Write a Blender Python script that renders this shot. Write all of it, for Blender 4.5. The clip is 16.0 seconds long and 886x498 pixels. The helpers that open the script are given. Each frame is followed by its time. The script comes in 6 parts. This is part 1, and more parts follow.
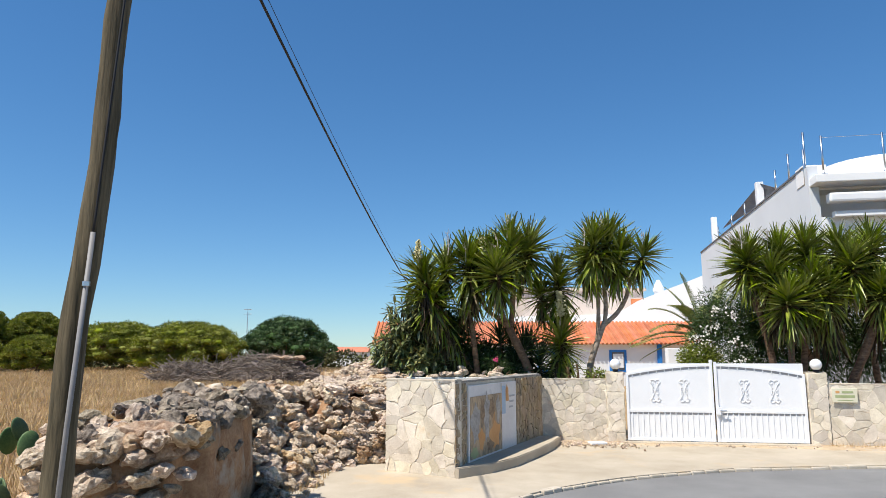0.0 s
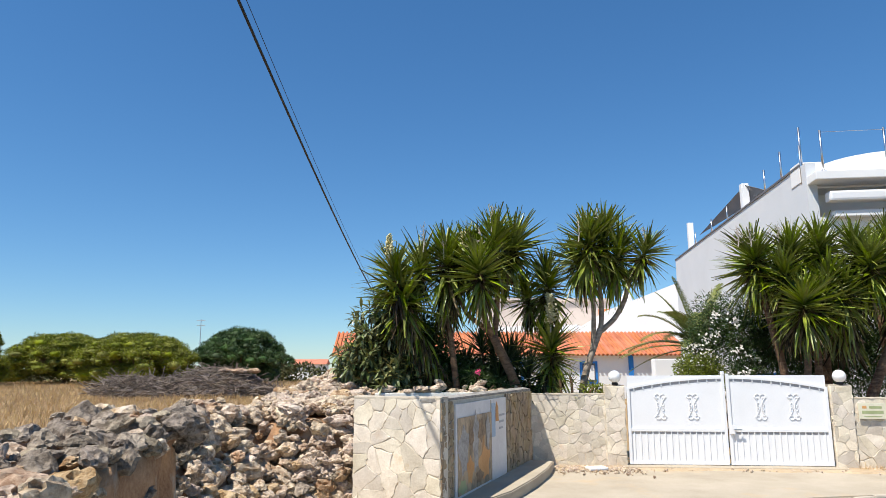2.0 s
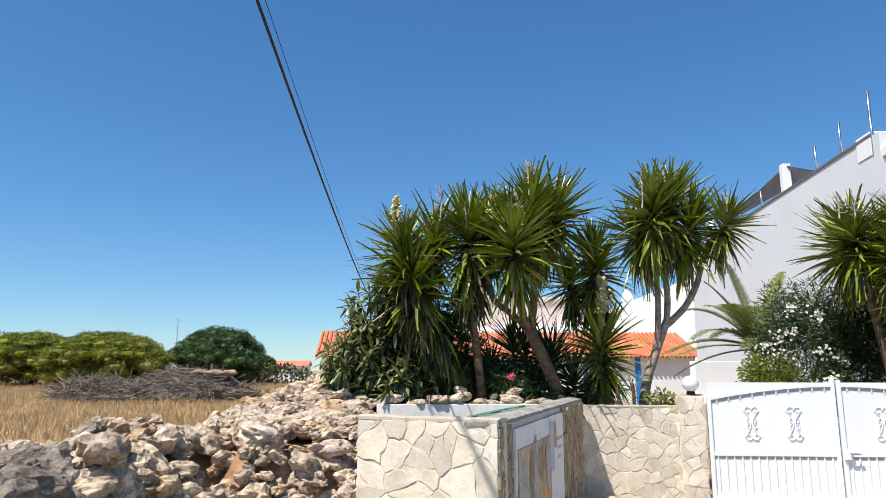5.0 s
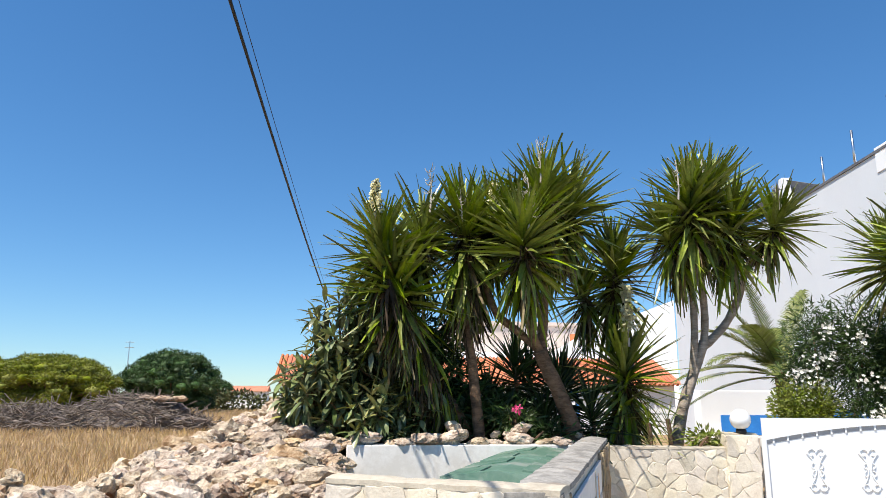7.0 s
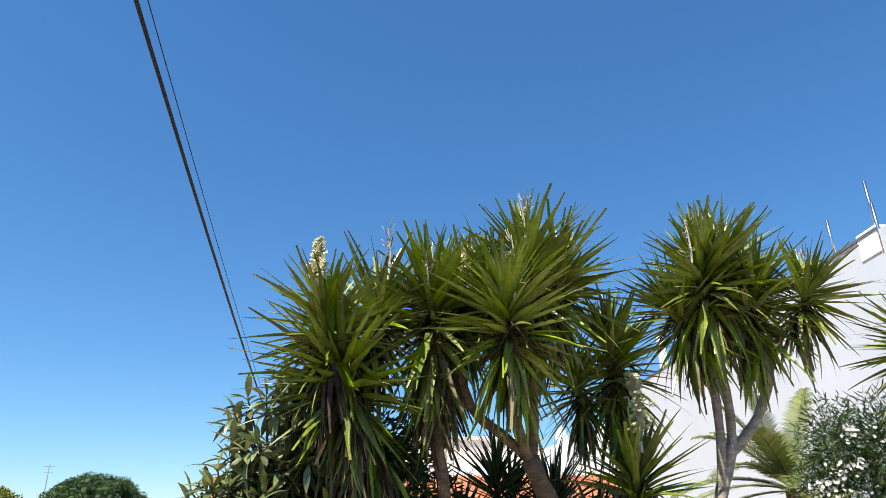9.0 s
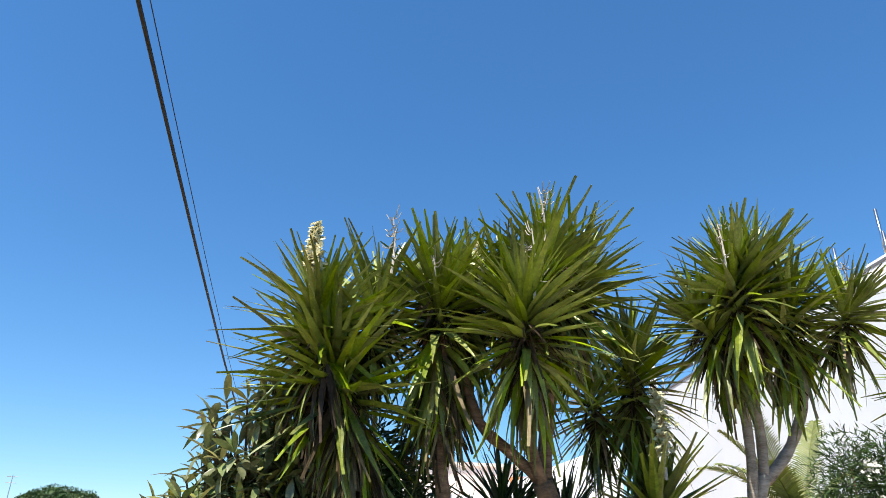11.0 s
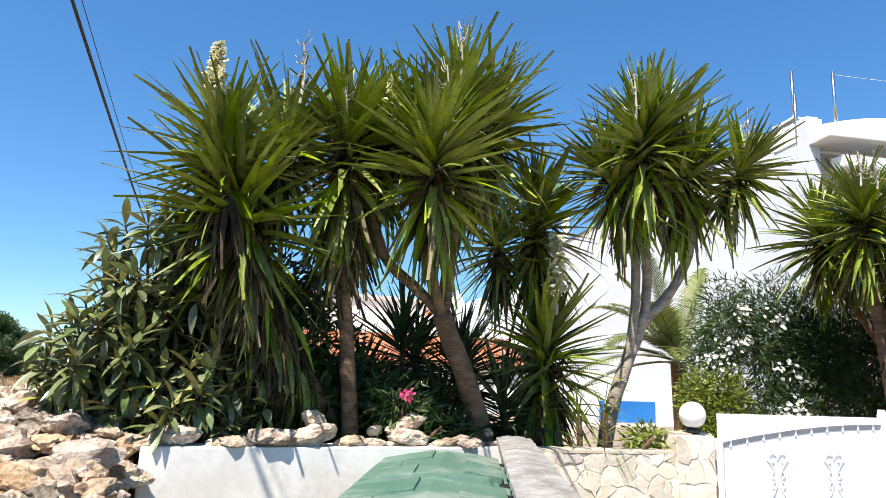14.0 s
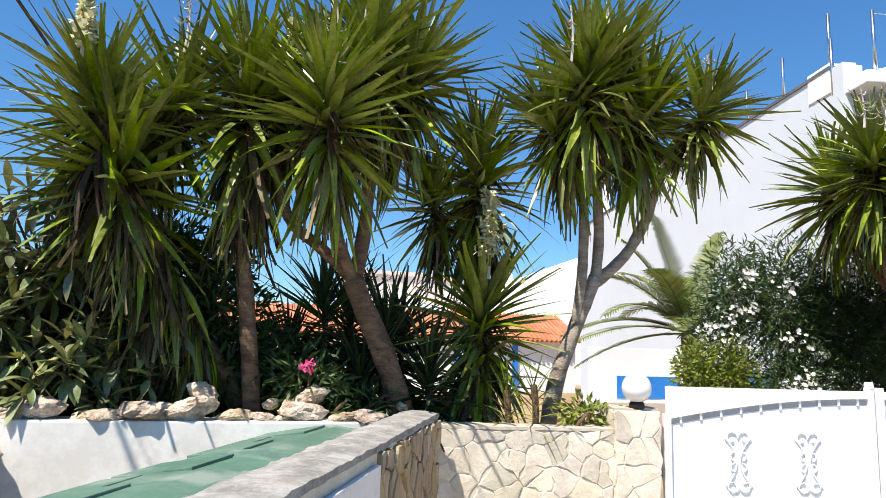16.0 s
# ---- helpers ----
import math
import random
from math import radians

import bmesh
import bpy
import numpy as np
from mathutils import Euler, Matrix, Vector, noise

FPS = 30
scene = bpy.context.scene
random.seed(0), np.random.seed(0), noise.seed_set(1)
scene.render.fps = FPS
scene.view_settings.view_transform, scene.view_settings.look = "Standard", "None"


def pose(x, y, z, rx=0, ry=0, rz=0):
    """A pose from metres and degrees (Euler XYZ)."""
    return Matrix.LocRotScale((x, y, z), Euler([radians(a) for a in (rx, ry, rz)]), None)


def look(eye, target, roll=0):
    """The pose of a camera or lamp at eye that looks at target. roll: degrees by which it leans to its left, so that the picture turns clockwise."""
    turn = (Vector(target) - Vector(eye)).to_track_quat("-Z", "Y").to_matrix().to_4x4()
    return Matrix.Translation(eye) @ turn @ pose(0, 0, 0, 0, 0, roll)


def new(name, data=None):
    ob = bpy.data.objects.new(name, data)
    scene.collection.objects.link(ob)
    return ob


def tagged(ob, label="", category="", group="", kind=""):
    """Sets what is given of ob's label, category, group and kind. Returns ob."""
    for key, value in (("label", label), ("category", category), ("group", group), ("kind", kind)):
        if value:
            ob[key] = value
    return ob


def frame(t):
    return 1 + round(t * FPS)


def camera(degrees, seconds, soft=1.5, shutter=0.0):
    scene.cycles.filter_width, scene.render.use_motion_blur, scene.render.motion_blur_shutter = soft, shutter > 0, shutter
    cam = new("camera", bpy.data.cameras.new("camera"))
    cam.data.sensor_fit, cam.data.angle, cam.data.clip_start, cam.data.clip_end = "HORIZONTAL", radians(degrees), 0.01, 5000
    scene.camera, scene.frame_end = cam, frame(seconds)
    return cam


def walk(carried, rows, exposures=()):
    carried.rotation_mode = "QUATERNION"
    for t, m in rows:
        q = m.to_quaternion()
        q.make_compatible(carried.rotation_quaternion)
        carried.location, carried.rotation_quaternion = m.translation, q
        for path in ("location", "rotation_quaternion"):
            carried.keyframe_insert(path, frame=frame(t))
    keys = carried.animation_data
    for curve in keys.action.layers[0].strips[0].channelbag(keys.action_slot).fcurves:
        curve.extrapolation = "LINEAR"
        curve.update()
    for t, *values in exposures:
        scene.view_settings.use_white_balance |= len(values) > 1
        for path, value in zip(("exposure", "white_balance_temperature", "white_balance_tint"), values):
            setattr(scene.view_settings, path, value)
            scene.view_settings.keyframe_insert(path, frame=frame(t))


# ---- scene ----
cam = camera(66.4, 16.0, soft=0.6)
METRES, EYE, TILT, LEAN, TURN = 11.0, 1.66, 9.0, 0.0, 0.0
ROWS = [
    (0.0, 0.0, 0.0, 0.0, 0.0, 0.0, 0.0),
    (0.5, -0.0069, 0.0412, -0.0068, 0.39, 2.04, 0.41),
    (1.0, -0.0104, 0.0851, -0.016, -1.38, 1.95, 0.48),
    (1.5, -0.015, 0.1288, -0.0231, -2.47, 1.65, 0.33),
    (2.0, -0.0245, 0.1686, -0.0271, -3.39, 1.02, -0.33),
    (2.5, -0.025, 0.2115, -0.0354, -4.02, 0.63, -0.75),
    (3.0, -0.0296, 0.2501, -0.0417, -3.85, 0.63, -0.59),
    (3.5, -0.0342, 0.2954, -0.0498, -5.23, -0.31, -0.85),
    (4.0, -0.0396, 0.3397, -0.0557, -4.9, -0.23, -0.78),
    (4.5, -0.05, 0.3861, -0.0613, -4.78, 0.59, -0.8),
    (7.0, -0.0698, 0.6105, -0.0913, -7.87, 3.42, -1.58),
    (7.5, -0.0669, 0.6494, -0.0991, -10.63, 7.98, -1.5),
    (8.0, -0.064, 0.685, -0.1053, -10.79, 8.69, -1.33),
    (8.5, -0.0633, 0.7225, -0.1078, -11.54, 11.32, -1.51),
    (9.0, -0.0571, 0.7597, -0.1115, -11.94, 13.07, -1.0),
    (11.5, -0.0649, 0.827, -0.1213, -13.72, 15.2, -3.71),
    (12.0, -0.0672, 0.829, -0.1227, -8.45, 7.51, -5.08),
    (12.5, -0.0678, 0.8304, -0.1235, -7.74, 3.71, -5.6),
    (13.0, -0.0644, 0.8309, -0.1236, -8.6, 2.66, -5.6),
    (13.5, -0.0589, 0.8306, -0.1217, -16.29, 0.73, -4.61),
    (14.0, -0.0501, 0.8217, -0.122, -20.37, 2.16, -5.22),
    (14.5, -0.019, 0.8066, -0.1196, -19.43, 2.85, -4.01),
    (15.0, 0.0102, 0.8061, -0.124, -17.87, 1.04, -3.53),
    (15.5, 0.0408, 0.8163, -0.1269, -15.95, -2.32, -4.39),
    (16.0, 0.0675, 0.8322, -0.1261, -14.71, -0.08, -4.07),
]
walk(cam, [(t, pose(0, 0, EYE, TILT, LEAN, TURN) @ pose(METRES * x, METRES * y, METRES * z, 90 + pitch, roll, yaw)) for t, x, y, z, yaw, pitch, roll in ROWS],
     exposures=[(0.0, 0.38), (4.5, 0.46), (7.0, 0.6), (9.0, 0.76), (11.5, 0.92), (12.3, 0.98), (13.0, 0.9), (14.0, 0.92), (14.5, 1.0), (15.5, 0.95), (16.0, 0.78)])

# ---- light ----
SUN_EL, SUN_GO = 60.0, (0.8, 0.6)
world = bpy.data.worlds.new("world")
scene.world = world
world.use_nodes = True
wn = world.node_tree.nodes
sky = wn.new("ShaderNodeTexSky")
sky.sky_type = "NISHITA"
sky.sun_disc = False
sky.sun_elevation = radians(SUN_EL)
sky.sun_rotation = math.atan2(-SUN_GO[0], -SUN_GO[1])
sky.air_density, sky.dust_density, sky.ozone_density = 1.0, 0.0, 1.6
wn["Background"].inputs["Strength"].default_value = 0.114
rich = wn.new("ShaderNodeHueSaturation")
rich.inputs["Saturation"].default_value = 1.15
tint = wn.new("ShaderNodeMixRGB")
tint.blend_type = "MULTIPLY"
tint.inputs[0].default_value = 1.0
tint.inputs[2].default_value = (0.70, 0.905, 1.12, 1)
even = wn.new("ShaderNodeGamma")
even.inputs["Gamma"].default_value = 0.85
world.node_tree.links.new(sky.outputs[0], even.inputs["Color"])
world.node_tree.links.new(even.outputs[0], tint.inputs[1])
world.node_tree.links.new(tint.outputs[0], rich.inputs["Color"])
world.node_tree.links.new(rich.outputs[0], wn["Background"].inputs["Color"])
sun = new("sun", bpy.data.lights.new("sun", "SUN"))
sun.data.energy, sun.data.angle, sun.data.color = 5.0, radians(0.55), (1.0, 0.95, 0.87)
sun.matrix_world = look((0, 0, 0), (SUN_GO[0], SUN_GO[1], -math.tan(radians(SUN_EL)) * math.hypot(*SUN_GO)))


# ---- materials ----
def surface(name, dark, light, scale=3.0, fine=40.0, rough=0.8, bump=0.3, depth=0.01, spots=None, spot_scale=1.2, spot_at=0.6,
            per=0.0, spec=0.3, through_light=0.0, metal=0.0, stretch=(1, 1, 1), local=False, hard=0.14):
    """A two-scale noise material. per: how much single pieces differ. spots: the colour of larger stains."""
    m = bpy.data.materials.new(name)
    m.use_nodes = True
    nt = m.node_tree
    n, l = nt.nodes, nt.links
    b = n["Principled BSDF"]
    if local:
        src = n.new("ShaderNodeTexCoord").outputs["Object"]
    else:
        src = n.new("ShaderNodeNewGeometry").outputs["Position"]
    mp = n.new("ShaderNodeMapping")
    mp.inputs["Scale"].default_value = stretch
    l.new(src, mp.inputs["Vector"])

    def nz(s, det, w=0.6):
        t = n.new("ShaderNodeTexNoise")
        t.inputs["Scale"].default_value, t.inputs["Detail"].default_value, t.inputs["Roughness"].default_value = s, det, w
        l.new(mp.outputs[0], t.inputs["Vector"])
        return t.outputs["Fac"]

    def mth(op, a, c):
        t = n.new("ShaderNodeMath")
        t.operation = op
        for i, v in enumerate((a, c)):
            if isinstance(v, (int, float)):
                t.inputs[i].default_value = v
            else:
                l.new(v, t.inputs[i])
        return t.outputs[0]

    big, small = nz(scale, 5), nz(fine, 4, 0.7)
    f = mth("ADD", mth("MULTIPLY", big, 0.62), mth("MULTIPLY", small, 0.38))
    ramp = n.new("ShaderNodeValToRGB")
    ramp.color_ramp.elements[0].position, ramp.color_ramp.elements[1].position = 0.5 - hard, 0.5 + hard
    ramp.color_ramp.elements[0].color, ramp.color_ramp.elements[1].color = (*dark, 1), (*light, 1)
    l.new(f, ramp.inputs[0])
    col = ramp.outputs[0]
    if spots:
        sr = n.new("ShaderNodeValToRGB")
        sr.color_ramp.elements[0].position, sr.color_ramp.elements[1].position = spot_at, spot_at + 0.12
        l.new(nz(spot_scale, 6, 0.65), sr.inputs[0])
        mx = n.new("ShaderNodeMixRGB")
        l.new(sr.outputs[0], mx.inputs[0])
        l.new(col, mx.inputs[1])
        mx.inputs[2].default_value = (*spots, 1)
        col = mx.outputs[0]
    if per:
        hs = n.new("ShaderNodeHueSaturation")
        oi, ge = n.new("ShaderNodeObjectInfo"), n.new("ShaderNodeNewGeometry")
        r = mth("FRACT", mth("ADD", oi.outputs["Random"], ge.outputs["Random Per Island"]), 0)
        l.new(mth("ADD", mth("MULTIPLY", r, 2 * per), 1 - per), hs.inputs["Value"])
        r2 = mth("FRACT", mth("MULTIPLY", r, 7.31), 0)
        l.new(mth("ADD", mth("MULTIPLY", r2, 0.09 * per), 0.5 - 0.045 * per), hs.inputs["Hue"])
        l.new(mth("ADD", mth("MULTIPLY", r2, per), 1 - 0.5 * per), hs.inputs["Saturation"])
        l.new(col, hs.inputs["Color"])
        col = hs.outputs[0]
    l.new(col, b.inputs["Base Color"])
    b.inputs["Roughness"].default_value, b.inputs["Specular IOR Level"].default_value, b.inputs["Metallic"].default_value = rough, spec, metal
    if bump:
        bp = n.new("ShaderNodeBump")
        bp.inputs["Strength"].default_value, bp.inputs["Distance"].default_value = bump, depth
        l.new(f, bp.inputs["Height"])
        l.new(bp.outputs[0], b.inputs["Normal"])
    if through_light:
        tr, ms = n.new("ShaderNodeBsdfTranslucent"), n.new("ShaderNodeMixShader")
        l.new(col, tr.inputs["Color"])
        ms.inputs[0].default_value = through_light
        l.new(b.outputs[0], ms.inputs[1])
        l.new(tr.outputs[0], ms.inputs[2])
        l.new(ms.outputs[0], n["Material Output"].inputs["Surface"])
    return m


M = dict(
    earth=surface("dry_earth", (0.22, 0.14, 0.07), (0.42, 0.29, 0.15), 0.5, 9, 0.95, 0.5, 0.03, (0.30, 0.22, 0.10), 0.15),
    asphalt=surface("worn_asphalt", (0.17, 0.165, 0.16), (0.24, 0.235, 0.225), 0.8, 120, 0.9, 0.3, 0.004, (0.30, 0.29, 0.27), 0.4),
    paving=surface("sandy_concrete", (0.36, 0.30, 0.22), (0.52, 0.45, 0.35), 0.9, 60, 0.92, 0.35, 0.006, (0.50, 0.38, 0.24), 0.7, 0.55),
    sand=surface("ochre_sand", (0.36, 0.26, 0.16), (0.54, 0.42, 0.28), 3, 70, 0.95, 0.6, 0.008, (0.46, 0.38, 0.29), 1.8, 0.55),
    kerb=surface("kerb_stone", (0.40, 0.345, 0.265), (0.56, 0.49, 0.395), 3, 50, 0.9, 0.5, 0.01),
    clad=surface("cladding_stone", (0.56, 0.48, 0.37), (0.76, 0.68, 0.55), 5, 42, 0.88, 0.9, 0.014, (0.60, 0.45, 0.28), 1.9, 0.60, per=0.19),
    riven=surface("riven_stone_shade_brown", (0.22, 0.155, 0.09), (0.50, 0.39, 0.26), 9, 50, 0.92, 1.0, 0.02, (0.34, 0.23, 0.12), 2.5, 0.56, per=0.15, stretch=(1, 1, 0.16)),
    mortar=surface("pale_mortar", (0.52, 0.45, 0.35), (0.72, 0.64, 0.52), 5, 70, 0.95, 0.5, 0.008),
    plaster=surface("weathered_plaster", (0.72, 0.68, 0.61), (0.85, 0.82, 0.76), 2.2, 18, 0.9, 0.4, 0.008, (0.62, 0.57, 0.50), 1.9, 0.58, hard=0.1),
    coping=surface("rough_concrete", (0.38, 0.325, 0.25), (0.57, 0.50, 0.395), 6, 40, 0.95, 0.8, 0.015, (0.42, 0.32, 0.22), 3, 0.55),
    coping_grey=surface("grey_worn_concrete", (0.19, 0.175, 0.155), (0.36, 0.335, 0.30), 7, 45, 0.95, 0.6, 0.012, (0.28, 0.23, 0.18), 4, 0.56, hard=0.1),
    rock=surface("limestone_rubble", (0.34, 0.24, 0.165), (0.71, 0.58, 0.44), 9, 34, 0.95, 1.0, 0.07, (0.55, 0.37, 0.21), 2.1, 0.6, per=0.2, hard=0.09),
    rock_grey_shade=surface("grey_limestone_shade", (0.12, 0.092, 0.066), (0.40, 0.33, 0.25), 9, 34, 0.95, 1.0, 0.07, (0.40, 0.29, 0.19), 2.4, 0.62, per=0.2, hard=0.09),
    rock_rust=surface("rusty_limestone", (0.32, 0.19, 0.10), (0.66, 0.49, 0.32), 8, 34, 0.95, 1.0, 0.07, (0.60, 0.52, 0.42), 2.1, 0.58, per=0.18, hard=0.09),
    packed=surface("packed_red_earth", (0.23, 0.115, 0.058), (0.49, 0.305, 0.17), 4, 30, 0.95, 1.0, 0.05, (0.42, 0.36, 0.28), 2.2, 0.55),
    white=surface("white_render", (0.78, 0.78, 0.77), (0.84, 0.84, 0.83), 0.6, 30, 0.85, 0.1, 0.003),
    white_shaded=surface("shaded_white_render", (0.60, 0.62, 0.64), (0.66, 0.68, 0.70), 0.6, 30, 0.85, 0.1, 0.003),
    white_paint=surface("white_gate_paint", (0.76, 0.76, 0.76), (0.82, 0.82, 0.82), 1.5, 40, 0.45, 0.08, 0.002, spec=0.45),
    shadow_gap=surface("grey_gap_shade_and_trim", (0.35, 0.35, 0.36), (0.45, 0.45, 0.46), 3, 40, 0.6, 0.1, 0.002),
    blue=surface("blue_paint", (0.02, 0.16, 0.50), (0.03, 0.22, 0.60), 2, 30, 0.6, 0.1, 0.002),
    tile=surface("orange_roof_tile", (0.42, 0.125, 0.055), (0.58, 0.225, 0.11), 1.2, 15, 0.8, 0.3, 0.01, per=0.12),
    beige=surface("beige_render", (0.60, 0.50, 0.42), (0.68, 0.58, 0.50), 0.6, 20, 0.85, 0.1, 0.003),
    glass=surface("dark_window_glass", (0.05, 0.06, 0.07), (0.09, 0.10, 0.12), 1, 5, 0.1, 0.0, spec=0.6),
    steel=surface("brushed_steel", (0.55, 0.56, 0.58), (0.65, 0.66, 0.68), 3, 50, 0.3, 0.0, metal=1.0),
    dark=surface("dark_coping", (0.10, 0.10, 0.11), (0.16, 0.16, 0.17), 2, 30, 0.7, 0.1, 0.003),
    sail=surface("grey_shade_cloth", (0.16, 0.17, 0.19), (0.20, 0.21, 0.23), 2, 60, 0.8, 0.1, 0.002),
    globe=surface("opal_glass", (0.78, 0.78, 0.77), (0.83, 0.83, 0.82), 3, 20, 0.25, 0.0, spec=0.5),
    black=surface("black_rubber", (0.012, 0.012, 0.014), (0.02, 0.02, 0.022), 3, 30, 0.6, 0.1, 0.002),
    pole=surface("tarred_pole_wood", (0.040, 0.034, 0.020), (0.175, 0.140, 0.085), 14, 60, 0.9, 1.0, 0.014, (0.10, 0.10, 0.06), 1.5, 0.6, stretch=(1, 1, 0.06)),
    conduit=surface("grey_plastic_conduit", (0.18, 0.175, 0.17), (0.26, 0.25, 0.245), 4, 40, 0.55, 0.1, 0.002),
    bin=surface("faded_green_plastic", (0.065, 0.145, 0.10), (0.135, 0.215, 0.16), 1.6, 18, 0.5, 0.15, 0.003, (0.235, 0.275, 0.23), 1.7, 0.5, spec=0.35),
    picture=surface("faded_tile_picture", (0.20, 0.15, 0.10), (0.50, 0.36, 0.22), 3.2, 16, 0.5, 0.1, 0.002, (0.44, 0.20, 0.05), 2.2, 0.6, stretch=(1, 1, 0.6), hard=0.08),
    picture_grey=surface("faded_grey_paint", (0.24, 0.22, 0.20), (0.46, 0.43, 0.40), 6, 24, 0.6, 0.1, 0.002),
    picture_brown=surface("faded_brown_paint", (0.14, 0.09, 0.055), (0.36, 0.24, 0.14), 6, 24, 0.6, 0.1, 0.002),
    picture_board=surface("faded_white_board", (0.64, 0.61, 0.59), (0.76, 0.73, 0.71), 2.0, 25, 0.6, 0.1, 0.002, (0.50, 0.49, 0.50), 2.5, 0.6),
    orange=surface("faded_orange", (0.55, 0.25, 0.08), (0.66, 0.36, 0.14), 3, 30, 0.6, 0.0),
    pale_blue=surface("faded_pale_blue", (0.30, 0.42, 0.55), (0.40, 0.50, 0.62), 3, 30, 0.6, 0.0),
    yucca=surface("yucca_leaf", (0.065, 0.088, 0.010), (0.29, 0.335, 0.042), 2.5, 30, 0.36, 0.1, 0.002, per=0.36, spec=0.45, through_light=0.03),
    # dead leaves, near black so their colour carries the crowns' inner shade
    yucca_dead_shade=surface("dead_yucca_leaf_shade", (0.035, 0.026, 0.016), (0.10, 0.07, 0.04), 4, 30, 0.95, 0.1, 0.002, per=0.3, spec=0.1),
    yucca_dry=surface("dry_yucca_leaf", (0.11, 0.08, 0.038), (0.28, 0.22, 0.115), 4, 30, 0.7, 0.1, 0.002, per=0.2, through_light=0.1),
    bark=surface("yucca_bark", (0.085, 0.05, 0.030), (0.27, 0.165, 0.10), 7, 35, 0.9, 0.8, 0.02, (0.30, 0.16, 0.09), 2.0, 0.6, stretch=(1, 1, 3.0)),
    bark_grey=surface("pale_trunk_bark", (0.17, 0.13, 0.095), (0.45, 0.375, 0.30), 6, 35, 0.9, 0.8, 0.02, stretch=(1, 1, 3.5)),
    loquat=surface("loquat_leaf", (0.06, 0.085, 0.028), (0.25, 0.275, 0.115), 4, 40, 0.32, 0.3, 0.004, per=0.35, spec=0.6, through_light=0.14),
    loquat_young=surface("young_loquat_leaf", (0.20, 0.20, 0.06), (0.36, 0.32, 0.10), 4, 40, 0.5, 0.2, 0.003, per=0.25, through_light=0.2),
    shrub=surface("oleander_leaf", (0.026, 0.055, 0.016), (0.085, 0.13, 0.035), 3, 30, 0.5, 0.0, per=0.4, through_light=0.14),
    spiky=surface("shade_dark_spiky_leaf", (0.018, 0.034, 0.012), (0.055, 0.080, 0.028), 3, 30, 0.5, 0.0, per=0.4, spec=0.2),
    shrub_light=surface("light_shrub_leaf", (0.12, 0.155, 0.022), (0.27, 0.30, 0.05), 3, 30, 0.55, 0.0, per=0.3, through_light=0.22),
    palm=surface("palm_leaf", (0.075, 0.10, 0.02), (0.27, 0.29, 0.08), 3, 30, 0.5, 0.0, per=0.25, through_light=0.18),
    flower=surface("white_petals", (0.74, 0.72, 0.64), (0.82, 0.80, 0.74), 5, 40, 0.7, 0.0, per=0.1, through_light=0.25),
    cream=surface("cream_petals", (0.60, 0.55, 0.30), (0.76, 0.71, 0.46), 5, 40, 0.7, 0.0, per=0.12, through_light=0.25),
    stalk=surface("dry_flower_stalk", (0.36, 0.30, 0.24), (0.56, 0.50, 0.43), 5, 40, 0.8, 0.0, per=0.2),
    pink=surface("pink_petals", (0.72, 0.06, 0.20), (0.80, 0.14, 0.30), 5, 40, 0.6, 0.0, through_light=0.2),
    pine=surface("pine_needles", (0.085, 0.105, 0.012), (0.28, 0.29, 0.03), 0.6, 6, 0.7, 0.0, per=0.32, through_light=0.12),
    oak=surface("oak_leaves", (0.024, 0.055, 0.016), (0.075, 0.125, 0.036), 0.6, 6, 0.6, 0.0, per=0.35, through_light=0.1),
    scrub=surface("scrub_leaves", (0.05, 0.06, 0.02), (0.12, 0.12, 0.045), 0.6, 6, 0.7, 0.0, per=0.35, through_light=0.1),
    grass=surface("dry_grass", (0.38, 0.25, 0.115), (0.58, 0.42, 0.225), 0.35, 8, 0.8, 0.0, per=0.25, through_light=0.2),
    brush=surface("dead_branches", (0.11, 0.085, 0.065), (0.27, 0.22, 0.18), 2, 20, 0.9, 0.2, 0.01, per=0.3),
    cactus=surface("cactus_pad", (0.05, 0.10, 0.035), (0.11, 0.17, 0.06), 5, 40, 0.5, 0.2, 0.004, per=0.2),
    sign=surface("cream_sign_board", (0.62, 0.58, 0.42), (0.72, 0.68, 0.52), 4, 40, 0.5, 0.05, 0.001),
    sign_green=surface("sign_green", (0.30, 0.34, 0.16), (0.38, 0.42, 0.22), 4, 40, 0.5, 0.0),
)


# ---- mesh helpers ----
def mesh_ob(name, bm, mat, parent=None, label="", smooth=False):
    me = bpy.data.meshes.new(name)
    bm.to_mesh(me)
    bm.free()
    if smooth:
        for p in me.polygons:
            p.use_smooth = True
    for mm in (mat if isinstance(mat, (list, tuple)) else [mat]):
        me.materials.append(mm)
    ob = new(name, me)
    ob.parent = parent
    return tagged(ob, label) if label else ob


def part(name, bm, mat, parent, label="", smooth=False):
    return mesh_ob(name, bm, mat, parent, label, smooth)


def thing(name, label, category, m=None, group="", kind=""):
    ob = new(name)
    ob.empty_display_size = 0.1
    if m is not None:
        ob.matrix_basis = m
    return tagged(ob, label, category, group, kind)


def piece(name, me, parent, m):
    ob = new(name, me)
    ob.parent = parent
    ob.matrix_basis = m
    return ob


def box(bm, x0, x1, y0, y1, z0, z1, m=None):
    v = [bm.verts.new((x, y, z)) for x in (x0, x1) for y in (y0, y1) for z in (z0, z1)]
    for f in ((0, 1, 3, 2), (4, 6, 7, 5), (0, 4, 5, 1), (2, 3, 7, 6), (0, 2, 6, 4), (1, 5, 7, 3)):
        bm.faces.new([v[i] for i in f])
    if m is not None:
        bmesh.ops.transform(bm, matrix=m, verts=v)
    return v


